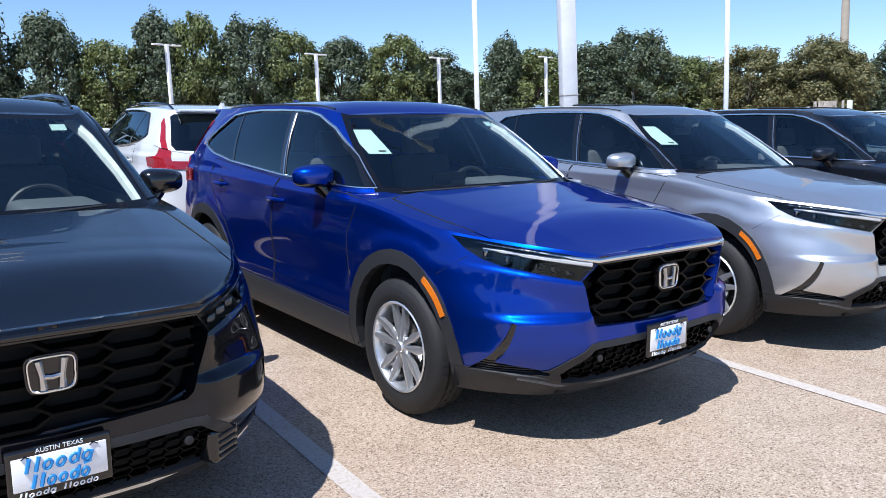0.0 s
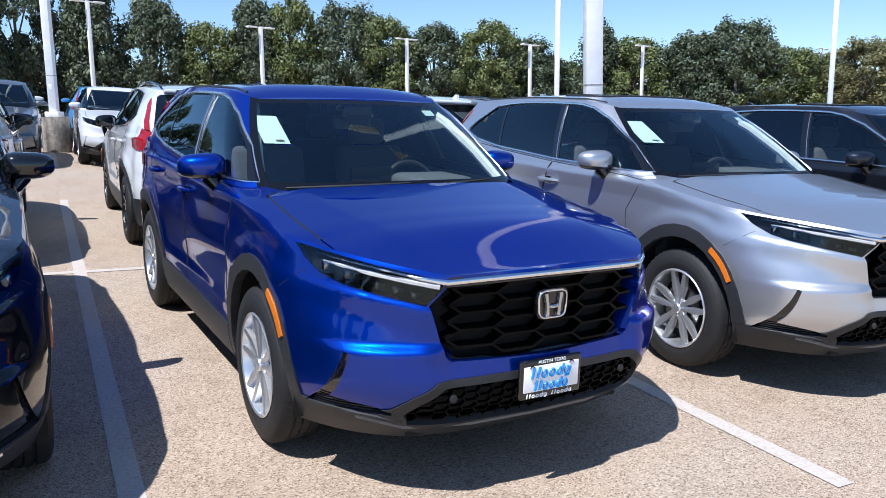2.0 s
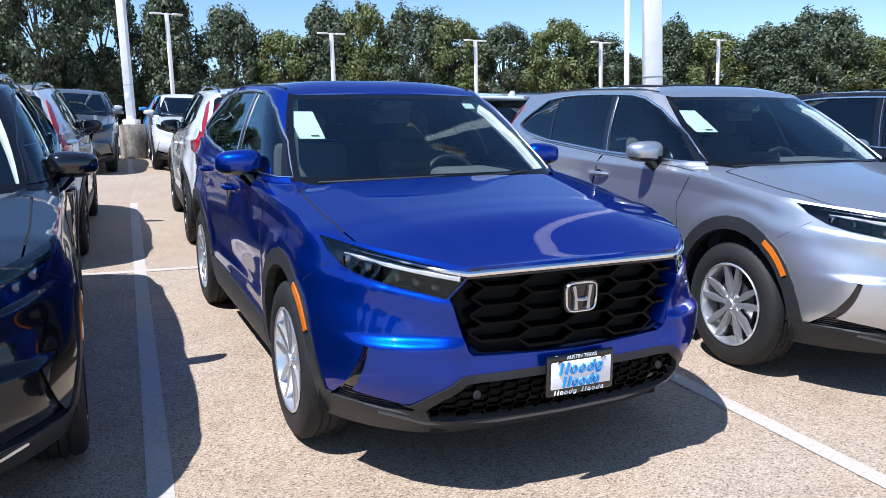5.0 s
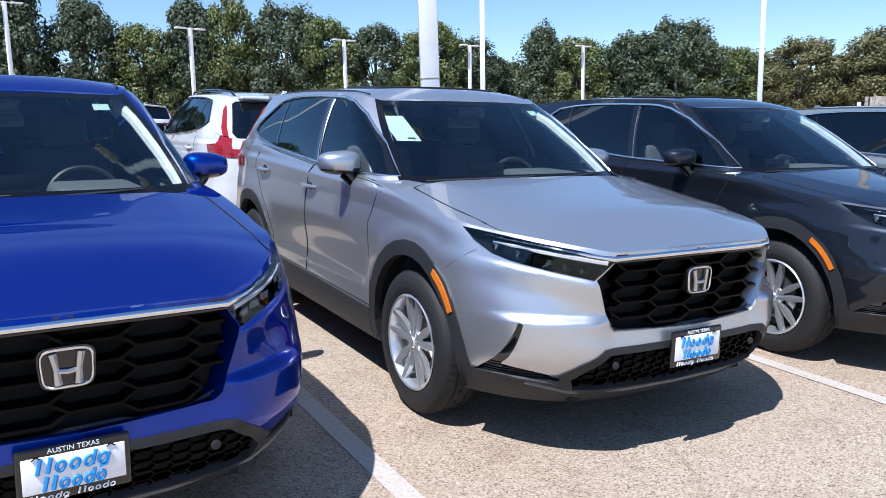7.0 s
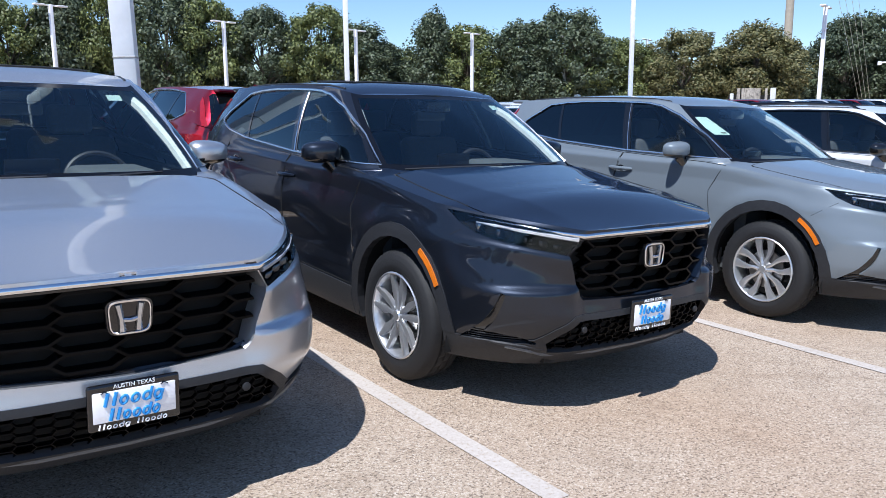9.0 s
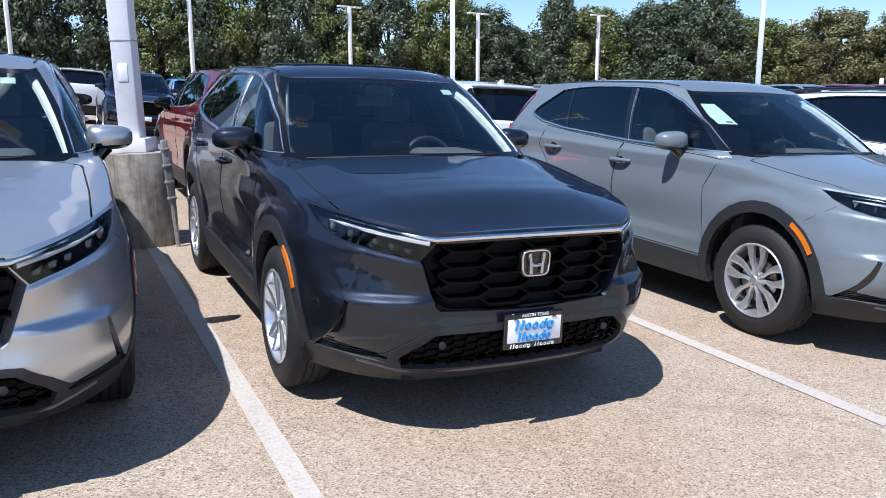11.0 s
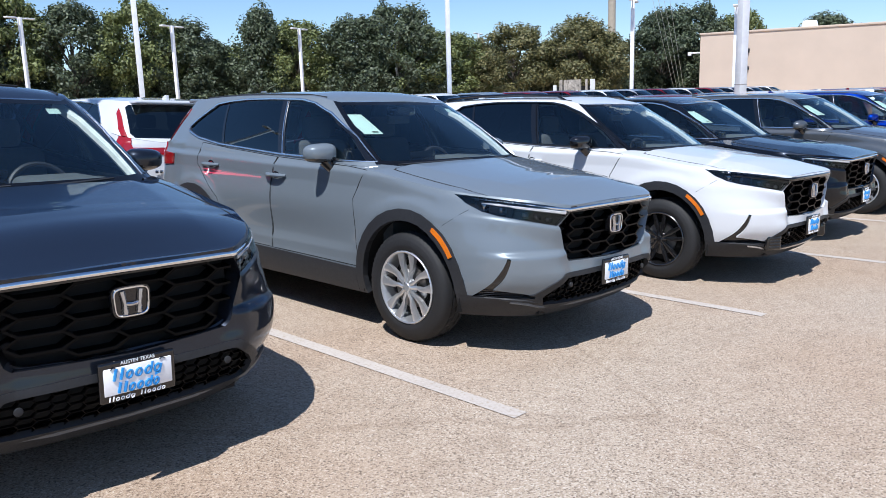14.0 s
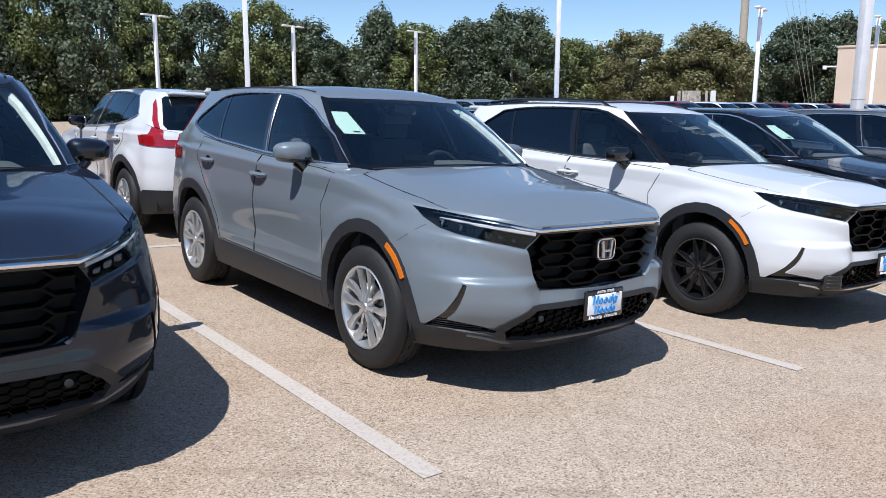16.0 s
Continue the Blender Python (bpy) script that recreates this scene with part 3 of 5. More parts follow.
def spoke_bm(kind, ang, sgn=1):
    """One spoke, pointing outwards; the outer face looks to -x."""
    bm = bmesh.new()
    if kind == "paired":                  # blades that widen outwards and lean in alternate pairs
        st = [(0.030, 0.012, -0.100, 0.010), (0.07, 0.013, -0.097, 0.018), (0.125, 0.022, -0.101, 0.032), (0.150, 0.021, -0.103, 0.037), (0.205, 0.015, -0.108, 0.047), (0.238, 0.016, -0.112, 0.052)]
    else:                                 # broad blades with a kinked flank
        st = [(0.030, 0.013, -0.104, 0.012), (0.085, 0.012, -0.101, 0.022), (0.112, 0.015, -0.102, 0.037), (0.150, 0.019, -0.104, 0.047), (0.200, 0.026, -0.109, 0.050), (0.238, 0.035, -0.112, 0.052)]
    rings = []
    for r, hw, x, off in st:
        rings.append([bm.verts.new((x + 0.030, r, off - hw)), bm.verts.new((x + 0.006, r, off - hw)), bm.verts.new((x, r, off - hw * 0.15)), bm.verts.new((x + 0.004, r, off + hw * 0.95)), bm.verts.new((x + 0.030, r, off + hw))])
    for a, b in zip(rings, rings[1:]):
        for k in range(4):
            bm.faces.new((a[k], b[k], b[k + 1], a[k + 1]))
    bm.faces.new(rings[-1])
    for v in bm.verts:
        v.co.z *= sgn
    bmesh.ops.recalc_face_normals(bm, faces=bm.faces[:])
    bmesh.ops.rotate(bm, verts=bm.verts[:], cent=(0, 0, 0), matrix=Matrix.Rotation(ang, 3, "X"))
    return bm


def make_wheel(parent, kind, face_mat, side, y, far=False):
    """A road wheel; side -1 or 1."""
    w = part("wheel", lathe_x([(0.247, -0.112), (0.241, -0.117), (0.233, -0.112), (0.229, -0.100), (0.222, -0.08), (0.212, 0.05), (0.222, 0.10)]), face_mat, parent)
    w.location = (side * 0.815, y, Z_HUB)
    if side > 0:
        w.rotation_euler = (0, 0, math.pi)
    part("tyre", tyre_bm(0.370, 0.232, 24 if far else 116), M["tyre"], w, "black rubber tyre with cut tread")
    if far:
        part("spoke", join_bm(*[spoke_bm(kind, 2 * math.pi * k / 5) for k in range(5)]), face_mat, w)
        return w
    # added near-black disc, standing for the shade behind the spokes
    part("wheel_shade_backing", lathe_x([(0.02, -0.02), (0.20, -0.02), (0.205, 0.04)], 32), M["dark"], w)
    part("brake_disc", lathe_x([(0.06, -0.055), (0.145, -0.055), (0.145, -0.035)], 32), M["disc"], w)
    n = 10
    for k in range(n):
        part("spoke", spoke_bm(kind, 2 * math.pi * (k // 2) / 5 + 0.3, 1 if k % 2 else -1), face_mat, w)
    part("hub_cap", lathe_x([(0.001, -0.108), (0.026, -0.107), (0.031, -0.101), (0.034, -0.09), (0.060, -0.088), (0.066, -0.07)], 24), face_mat, w)
    for k in range(5):
        a = 2 * math.pi * (k + 0.5) / 5
        bm = lathe_x([(0.001, -0.094), (0.008, -0.093), (0.009, -0.085)], 8)
        bmesh.ops.translate(bm, verts=bm.verts[:], vec=(0, 0.048 * math.cos(a), 0.048 * math.sin(a)))
        part("wheel_nut", bm, M["dark"], w)
    return w


# ---- the vehicle: assembly ----
from mathutils.bvhtree import BVHTree

PAINTED = ("body", "hood", "front_door", "rear_door", "cabin_frame", "roof", "mirror_cap", "handle", "antenna_fin", "tailgate_spoiler")
HOOD = [(-0.02, -0.3), (0.774, -0.3), (0.776, 0.27), (0.79, 0.7), (0.785, 1.165), (0.70, 1.18), (0.4, 1.125), (-0.02, 1.105)]
HOOD_PANEL = [(-0.02, -0.3), (0.766, -0.3), (0.768, 0.27), (0.782, 0.7), (0.777, 1.157), (0.70, 1.172), (0.4, 1.118), (-0.02, 1.098)]
COWL = [(-0.02, 1.105), (0.4, 1.125), (0.66, 1.172), (0.70, 1.20), (0.735, 1.30), (0.70, 1.30), (0.4, 1.19), (-0.02, 1.17)]
UNDER_SCREEN = [(-0.02, 1.17), (0.4, 1.19), (0.70, 1.30), (0.735, 1.30), (0.79, 1.42), (0.775, 1.55), (-0.02, 1.55)]


def text_bm(body, size, depth=0.0008):
    cu = bpy.data.curves.new("lettering", "FONT")
    cu.body, cu.size, cu.extrude, cu.align_x, cu.align_y = body, size, depth, "CENTER", "CENTER"
    ob = bpy.data.objects.new("lettering", cu)
    me = bpy.data.meshes.new_from_object(ob)
    bm = bmesh.new()
    bm.from_mesh(me)
    bpy.data.objects.remove(ob)
    bpy.data.meshes.remove(me)
    bpy.data.curves.remove(cu)
    # stand it upright, facing -y
    bmesh.ops.rotate(bm, verts=bm.verts[:], cent=(0, 0, 0), matrix=Matrix.Rotation(math.pi / 2, 3, "X"))
    return bm


def word_mark(x0, x1, z0, h, n, r, y, bars=2, hook=True):
    """Slanted bars followed by a run of ovals: plain shapes that stand for a brand mark in script."""
    bm = bmesh.new()
    step = (x1 - x0) / (n + bars * 0.72)
    lean = lambda z: 0.24 * (z - z0)
    x = x0
    for k in range(bars):
        top = z0 + h * 1.62
        tube_bm([(x + lean(z0), y, z0), (x + lean(top), y, top)], r * 1.05, 6, bm)
        x += step * 0.72
    x += step * 0.12
    for k in range(n):
        ring = []
        for a in np.linspace(0, 2 * math.pi, 12, endpoint=False):
            zz = z0 + h * 0.5 + h * 0.5 * math.sin(a)
            ring.append((x + step * 0.30 * math.cos(a) + lean(zz), y, zz))
        tube_bm(ring, r * 0.85, 6, bm, closed=True)
        if k == n - 2:
            top = z0 + h * 1.55
            tube_bm([(x + step * 0.32 + lean(z0), y, z0), (x + step * 0.32 + lean(top), y, top)], r * 0.85, 6, bm)
        x += step
    if hook:
        tube_bm([(x - step * 0.62 + lean(z0 + h), y, z0 + h), (x - step * 0.72, y, z0 - h * 0.25), (x - step * 1.2, y, z0 - h * 0.35)], r * 0.85, 6, bm)
    return bm


def make_plate(car, y, z):
    bm = box_bm(-0.156, 0.156, y - 0.010, y + 0.012, z - 0.083, z + 0.083, 0.010, 3)
    fr = part("plate_frame", bm, M["gloss_black"], car, "black dealer plate frame with white panel")
    yy = y - 0.0125
    part("plate_panel", box_bm(-0.140, 0.140, yy, y, z - 0.053, z + 0.058, 0.004, 2), M["plate_white"], fr)
    t = text_bm("AUSTIN TEXAS", 0.021)
    bmesh.ops.translate(t, verts=t.verts[:], vec=(0, y - 0.0108, z + 0.071))
    part("place_name", t, M["plate_white"], fr, flat=True)
    part("blue_mark_upper", word_mark(-0.100, 0.108, z + 0.006, 0.029, 4, 0.0062, yy - 0.001), M["plate_blue"], fr)
    part("blue_mark_lower", word_mark(-0.084, 0.096, z - 0.047, 0.026, 4, 0.0062, yy - 0.001, hook=False), M["plate_blue"], fr)
    for x0, x1, hook in ((-0.122, -0.012, True), (0.006, 0.116, False)):
        part("white_mark", word_mark(x0, x1, z - 0.076, 0.0115, 4, 0.0027, y - 0.0108, hook=hook), M["plate_white"], fr)
    for x, dx in ((-0.10, -1), (0.10, 1)):
        part("star_clip", tube_bm([(x - 0.012, yy - 0.001, z + 0.052), (x, yy - 0.001, z + 0.060), (x + 0.012, yy - 0.001, z + 0.052)], 0.0025, 5), M["gloss_black"], fr)
    return fr


def make_emblem(car, y, z):
    n = 40
    pts = []
    for k in range(n):
        a = 2 * math.pi * k / n
        ca, sa = math.cos(a), math.sin(a)
        r = (abs(ca) ** 5 + abs(sa) ** 5) ** (-1 / 5)
        pts.append((0.068 * r * ca * (1 + 0.06 * sa), y, z + 0.056 * r * sa))
    back = part("emblem_base", prism_bm([(p[0] * 1.13, p[2] + (p[2] - z) * 0.13) for p in pts], 0.03), M["gloss_black"], car, "black emblem base with bright ring")
    back.location.y = y + 0.004
    part("emblem_ring", tube_bm(pts, 0.0042, 6, closed=True), M["chrome"], car)
    em = bmesh.new()
    for s in (-1, 1):
        tube_bm([(s * 0.027, y, z - 0.046), (s * 0.030, y - 0.004, z), (s * 0.038, y, z + 0.046)], [0.0135, 0.0095, 0.0125], 6, em)
    tube_bm([(-0.03, y - 0.003, z - 0.006), (0, y - 0.004, z - 0.010), (0.03, y - 0.003, z - 0.006)], 0.0075, 6, em)
    part("emblem_mark", em, M["satin"], car)


def make_interior(car, rear=True):
    part("dashboard", join_bm(box_bm(-0.74, 0.74, 1.22, 1.74, 0.72, 1.085, 0.05, 3), box_bm(0.18, 0.58, 1.40, 1.80, 1.00, 1.145, 0.05, 3)), M["interior"], car)
    part("centre_screen", box_bm(-0.12, 0.14, 1.66, 1.69, 1.04, 1.19, 0.008, 2), M["frit"], car)
    ring = [(0.37 + 0.175 * math.cos(a), 1.86 + 0.05 * math.sin(a), 1.03 + 0.165 * math.sin(a)) for a in np.linspace(0, 2 * math.pi, 28, endpoint=False)]
    sw = part("steering_wheel", tube_bm(ring, 0.017, 8, closed=True), M["cladding"], car)
    part("wheel_spokes", join_bm(box_bm(0.22, 0.52, 1.845, 1.865, 1.015, 1.045, 0.008, 2), box_bm(0.31, 0.43, 1.83, 1.87, 0.96, 1.06, 0.02, 2)), M["interior"], sw)
    for s in (-1, 1):
        for y in ((2.15, 3.0) if rear else (2.15,)):
            bk = box_bm(-0.25, 0.25, -0.07, 0.07, 0, 0.62, 0.06, 3)
            bmesh.ops.rotate(bk, verts=bk.verts[:], cent=(0, 0, 0), matrix=Matrix.Rotation(radians(-14), 3, "X"))
            bmesh.ops.translate(bk, verts=bk.verts[:], vec=(s * 0.37, y + 0.22, 0.66))
            st = box_bm(s * 0.37 - 0.25, s * 0.37 + 0.25, y - 0.30, y + 0.26, 0.52, 0.68, 0.05, 3)
            se = part("front_seat" if y < 2.5 else "rear_seat", join_bm(st, bk), M["seat"], car)
            hr = box_bm(s * 0.37 - 0.13, s * 0.37 + 0.13, y + 0.35, y + 0.45, 1.27, 1.45, 0.04, 3)
            part("headrest", hr, M["seat"], se)
        part("pillar_trim", tube_bm([(s * 0.752, 1.37, 1.10), (s * 0.698, 1.60, 1.27), (s * 0.630, 1.855, 1.435), (s * 0.570, 2.07, 1.535)], [0.034, 0.034, 0.034, 0.03], 8), M["pillar_trim"], car)
        part("door_lining", box_bm(s * 0.80 - 0.03, s * 0.80 + 0.03, 1.35, 3.6, 0.30, 1.115, 0.02, 2), M["seat"], car)
    part("cabin_floor", box_bm(-0.80, 0.80, 1.0, 4.3, 0.28, 0.36), M["interior"], car)
    part("firewall", box_bm(-0.80, 0.80, 1.15, 1.25, 0.30, 1.06), M["interior"], car)
    part("cargo_wall", box_bm(-0.78, 0.78, 3.55, 3.62, 0.30, 1.12, 0.03), M["interior"], car)
    part("headliner", box_bm(-0.58, 0.58, 2.12, 3.95, 1.565, 1.58), M["pillar_trim"], car)
    part("sensor_housing", join_bm(box_bm(-0.10, 0.10, 1.84, 1.98, 1.46, 1.54, 0.02, 2)), M["gloss_black"], car)
    mr = part("rear_view_mirror", box_bm(-0.12, 0.12, 1.93, 1.97, 1.40, 1.47, 0.015, 3), M["interior"], car)


def make_car(name, paint_mat, label, wheel_kind="paired", wheel_mat=None, sport=False, rails=False, far=False, plate=True, sticker=True):
    car = thing(name, label, "car", "parked cars")
    wheel_mat = wheel_mat or M["alloy"]
    bright = M["gloss_black"] if sport else M["chrome"]
    fr = lambda c: c.y < 0.75
    sd = lambda c: c.x > 0.55
    k = 0.45 if far else 1.0
    lc, LP = lower_half(int(44 * k), int(64 * k), int(14 * k), int(76 * k))
    lower = grid_bm(LP)
    body_tree = BVHTree.FromBMesh(lower)

    def on_side(tree, y, z, out=0.0):
        h = tree.ray_cast(Vector((2.0, y, z)), Vector((-1, 0, 0)))[0]
        return Vector(((h.x if h else 0.85) + out, y, z))

    def on_front(x, z, out=0.0):
        h = body_tree.ray_cast(Vector((x, -2.0, z)), Vector((0, 1, 0)))[0]
        return Vector((x, (h.y if h else front_y(x, z)) - out, z))
    # openings of the face
    grille = take(lower, cut(lower, GRILLE, "front", fr))
    lamp = take(lower, cut(lower, LAMP, "front", fr))
    strip = take(lower, cut(lower, STRIP, "front", fr))
    vent = take(lower, cut(lower, VENT, "front", lambda c: c.y < 0.5))
    low = take(lower, cut(lower, LOWER, "front", lambda c: c.y < 0.66))
    intake = take(low, cut(low, INTAKE, "front", fr))
    # near-black sheet in place of the shade behind the grille lattice
    part("grille_shade_backing", push(both(grille), -0.075), M["dark"], car)
    part("grille_strip_base", both(strip), M["gloss_black"], car)
    bar = [on_front(x, z, -0.001) for x, z in ((0.0, 0.921), (0.2, 0.920), (0.40, 0.918), (0.478, 0.914), (0.56, 0.925), (0.66, 0.944), (0.76, 0.961), (0.82, 0.972))]
    rad = (0.0135, 0.0135, 0.0135, 0.013, 0.008, 0.005, 0.003, 0.002)
    bm = tube_bm([(-p.x, p.y, p.z) for p in bar[:0:-1]] + [tuple(p) for p in bar], list(rad[:0:-1]) + list(rad), 10)
    part("grille_strip", bm, bright, car, "bright strip over grille and headlights" if not sport else "")
    # same for the lower intake: its inner shade as a near-black sheet
    part("intake_shade_backing", push(both(intake), -0.05), M["dark"], car)
    if vent:
        for h in (vent.copy(), mirrored(vent)):
            part("corner_vent", push(h, -0.020), M["gloss_black"], car, "L-shaped gloss black corner vent")
        vent.free()
    # wheel arches and sills
    for yc in (Y_F, Y_R):
        ring = take(lower, cut(lower, circle(yc, Z_ARCH - 0.005, 0.515), "side", sd))
        hole = take(ring, cut(ring, circle(yc, Z_ARCH - 0.005, 0.438), "side", sd))
        hole.free()
        hole = take(low, cut(low, circle(yc, Z_ARCH - 0.005, 0.438), "side", sd)) if yc == Y_F else None
        if hole:
            hole.free()
        for h in (ring.copy(), mirrored(ring)):
            part("wheel_arch", rim(push(h, 0.008), 0.045), paint_mat if (sport and name.startswith("black")) else M["cladding"], car, "matt black wheel arch trim")
        ring.free()
        for s in (-1, 1):
            bm = bmesh.new()
            pr = [(0.46 * math.cos(a), 0.46 * math.sin(a)) for a in np.linspace(-0.25, math.pi + 0.25, 18)]
            a1 = [bm.verts.new((s * 0.52, yc + c, Z_ARCH + d)) for c, d in pr]
            a2 = [bm.verts.new((s * 0.905, yc + c, Z_ARCH + d)) for c, d in pr]
            for q in range(17):
                bm.faces.new((a1[q], a1[q + 1], a2[q + 1], a2[q]))
            bm.faces.new(a1)
            part("arch_liner", bm, M["dark"], car)
    sill = take(lower, cut(lower, SILL, "side", sd))
    for h in (sill.copy(), mirrored(sill)):
        part("sill_cladding", rim(push(h, 0.010), 0.03), M["cladding"], car, "matt black sill cladding")
    sill.free()
    rear_low = take(lower, cut(lower, [(3.98, 0.1), (3.98, 0.42), (4.2, 0.52), (4.75, 0.55), (4.75, 0.1)], "side", lambda c: c.y > 3.9))
    part("rear_bumper_cladding", rim(push(both(rear_low), 0.008), 0.03), M["cladding"], car)
    part("front_bumper_cladding", rim(push(both(low), 0.006), 0.03), M["cladding"], car, "dark grey moulded lower bumper")
    tail = take(lower, cut(lower, TAIL, "side", lambda c: c.y > 3.9 and c.x > 0.42))
    for h in (tail.copy(), mirrored(tail)):
        part("tail_light", rim(push(h, 0.010), 0.03), M["tail"], car, "red tail light")
    tail.free()
    # doors
    for nm, poly in (("front_door", DOOR_F), ("rear_door", DOOR_R)):
        d = take(lower, cut(lower, poly, "side", sd))
        d = rim(shrink(d, 0.0038), 0.02)
        hy0, hy1, hz = (2.235, 2.50, 1.012) if nm == "front_door" else (3.20, 3.46, 1.050)
        for s, h in ((1, d.copy()), (-1, mirrored(d))):
            door = part(nm, h, paint_mat, car)
            if far:
                continue
            pts = [on_side(body_tree, y, hz + 0.004 * (y - hy0), o) for y, o in zip(np.linspace(hy0, hy1, 7), (0.004, 0.026, 0.034, 0.036, 0.034, 0.026, 0.004))]
            hb = tube_bm(pts, [0.010, 0.016, 0.017, 0.017, 0.017, 0.016, 0.010], 8)
            for v in hb.verts:
                v.co.x *= s
            if s < 0:
                bmesh.ops.reverse_faces(hb, faces=hb.faces[:])
            part("handle", hb, paint_mat, door, "pull handle in body colour")
            cup = bmesh.new()
            c0 = on_side(body_tree, (hy0 + hy1) / 2, hz, 0.0)
            bmesh.ops.create_uvsphere(cup, u_segments=16, v_segments=8, radius=1)
            for v in cup.verts:
                v.co = Vector((s * (c0.x - 0.004 + v.co.x * 0.006), c0.y + v.co.y * 0.075, hz + v.co.z * 0.045))
            part("handle_recess", cup, M["gloss_black"], door)
        d.free()
    if not far:
        # near-black tubes stand in for the shade inside the door shut gaps
        for nm, poly in (("front_door_gap", DOOR_F), ("rear_door_gap", DOOR_R)):
            line = []
            for q in range(len(poly)):
                (a0, b0), (a1, b1) = poly[q], poly[(q + 1) % len(poly)]
                for t in np.linspace(0, 1, max(2, int(math.hypot(a1 - a0, b1 - b0) / 0.05)), endpoint=False):
                    line.append(on_side(body_tree, a0 + (a1 - a0) * t, b0 + (b1 - b0) * t, -0.0012))
            for s in (-1, 1):
                part(nm, tube_bm([(s * p.x, p.y, p.z) for p in line], 0.0036, 5, closed=True), M["dark"], car)
        for s in (-1, 1):
            line = [on_side(body_tree, y, z, -0.0005) for y, z in ((0.405, 0.905), (0.45, 0.875), (0.50, 0.84), (0.56, 0.80))]
            part("bumper_seam", tube_bm([(s * p.x, p.y, p.z) for p in line], 0.0017, 5), M["dark"], car)
            trim = [on_front(x, z, 0.004) for x, z in ((0.60, 0.338), (0.68, 0.352), (0.76, 0.360), (0.84, 0.366))]
            part("bumper_trim", tube_bm([(s * p.x, p.y, p.z) for p in trim], [0.006, 0.011, 0.012, 0.005], 8), M["cladding"], car)
        if not sport:
            for s in (-1, 1):
                for q in range(3):
                    sl = [on_front(x, 0.378 + 0.013 * q, -0.016) for x in np.linspace(0.69, 0.855, 6)]
                    part("vent_slat", tube_bm([(s * p.x, p.y, p.z) for p in sl], 0.0032, 5), M["cladding"], car)
        for q in range(3):
            part("rear_badge", box_bm(0.40 + q * 0.055, 0.44 + q * 0.055, 4.555, 4.578, 0.80, 0.835, 0.004), M["chrome"], car)
    # glasshouse
    gf, gs, gr, rows = int(56 * k), int(44 * k), int(12 * k), int(20 * k)
    gc, GP = glasshouse_half(gf, gs, gr, rows)
    house = grid_bm(GP)
    house_tree = BVHTree.FromBMesh(house)
    house.faces.ensure_lookup_table()
    m1 = len(gc) - 1
    wind, frit = [], []
    for i in range(rows - 1):
        for j in range(gf - 1):
            t, v = (j + 0.5) / (gf - 1), (i + 0.5) / (rows - 1)
            if t < 0.872:
                (wind if t < 0.838 and 0.125 < v < 0.945 else frit).append(house.faces[i * m1 + j])
            elif t < 0.885:
                frit.append(house.faces[i * m1 + j])
    wf = take(house, wind + frit)
    wf2 = wf.copy()
    for b, keep_glass in ((wf, True), (wf2, False)):
        b.faces.ensure_lookup_table()
        flags = [f for q, f in enumerate(b.faces[:]) if (q < len(wind)) != keep_glass]
        bmesh.ops.delete(b, geom=flags, context="FACES")
    g = part("windscreen", both(wf), M["windscreen"], car, "clear laminated windscreen")
    g.visible_shadow = False
    part("windscreen_border", both(wf2), M["frit"], car)
    dlo = take(house, cut(house, DLO, "side", lambda c: c.x > 0.45 and c.y > 1.2))
    for nm, poly, mt in (("front_window", PANE_F, "clear_side"), ("rear_window", PANE_R, "privacy"), ("quarter_window", PANE_Q, "privacy")):
        pane = take(dlo, cut(dlo, poly, "side", lambda c: c.x > 0.45))
        push(pane, -0.004)
        for h in (pane.copy(), mirrored(pane)):
            g = part(nm, h, M[mt], car, "dark tinted side glass")
            g.visible_shadow = nm != "front_window"
        pane.free()
    for h in (dlo.copy(), mirrored(dlo)):
        part("window_surround", rim(push(h, -0.001), 0.015), M["gloss_black"], car)
    dlo.free()
    if not far:
        line = []
        for q in range(len(DLO)):
            (a0, b0), (a1, b1) = DLO[q], DLO[(q + 1) % len(DLO)]
            for t in np.linspace(0, 1, max(2, int(math.hypot(a1 - a0, b1 - b0) / 0.06)), endpoint=False):
                line.append(on_side(house_tree, a0 + (a1 - a0) * t, b0 + (b1 - b0) * t, 0.005))
        # added strip, bright unless sport, imitating the reflection on the pillar cover
        post = [on_side(house_tree, 2.335 + 0.14 * t, 1.178 + 0.40 * t, 0.004) for t in np.linspace(0, 1, 6)]
        for s in (-1, 1):
            part("pillar_sheen_strip", tube_bm([(s * p.x, p.y, p.z) for p in post], 0.004, 6), M["trim"] if not sport else M["gloss_black"], car)
            part("window_trim", tube_bm([(s * p.x, p.y, p.z) for p in line], [0.0095 if p.y > 1.62 else 0.005 for p in line], 6, closed=True), M["gloss_black"] if sport else M["trim"], car, "bright window trim" if not sport else "")
    rg = take(house, cut(house, REAR_GLASS, "front", lambda c: c.y > 4.0))
    part("rear_screen", both(rg), M["privacy"], car, "dark rear screen")
    vt = take(house, cut(house, [(0.738, 1.10), (0.79, 1.10), (0.77, 1.28), (0.688, 1.52), (0.668, 1.53), (0.728, 1.30)], "front", lambda c: c.y > 4.02))
    for h in (vt.copy(), mirrored(vt)):
        part("tail_light_upper", rim(push(h, 0.010), 0.02), M["tail"], car, "upright red tail light")
    vt.free()
    part("cabin_frame", rim(both(house), 0.012), paint_mat, car)
    part("roof", both(grid_bm(cap_rows(GP[-1], roof_crown, 6 if far else 12))), paint_mat, car)
    if not far:
        for s in (-1, 1):
            edge = GP[-1]
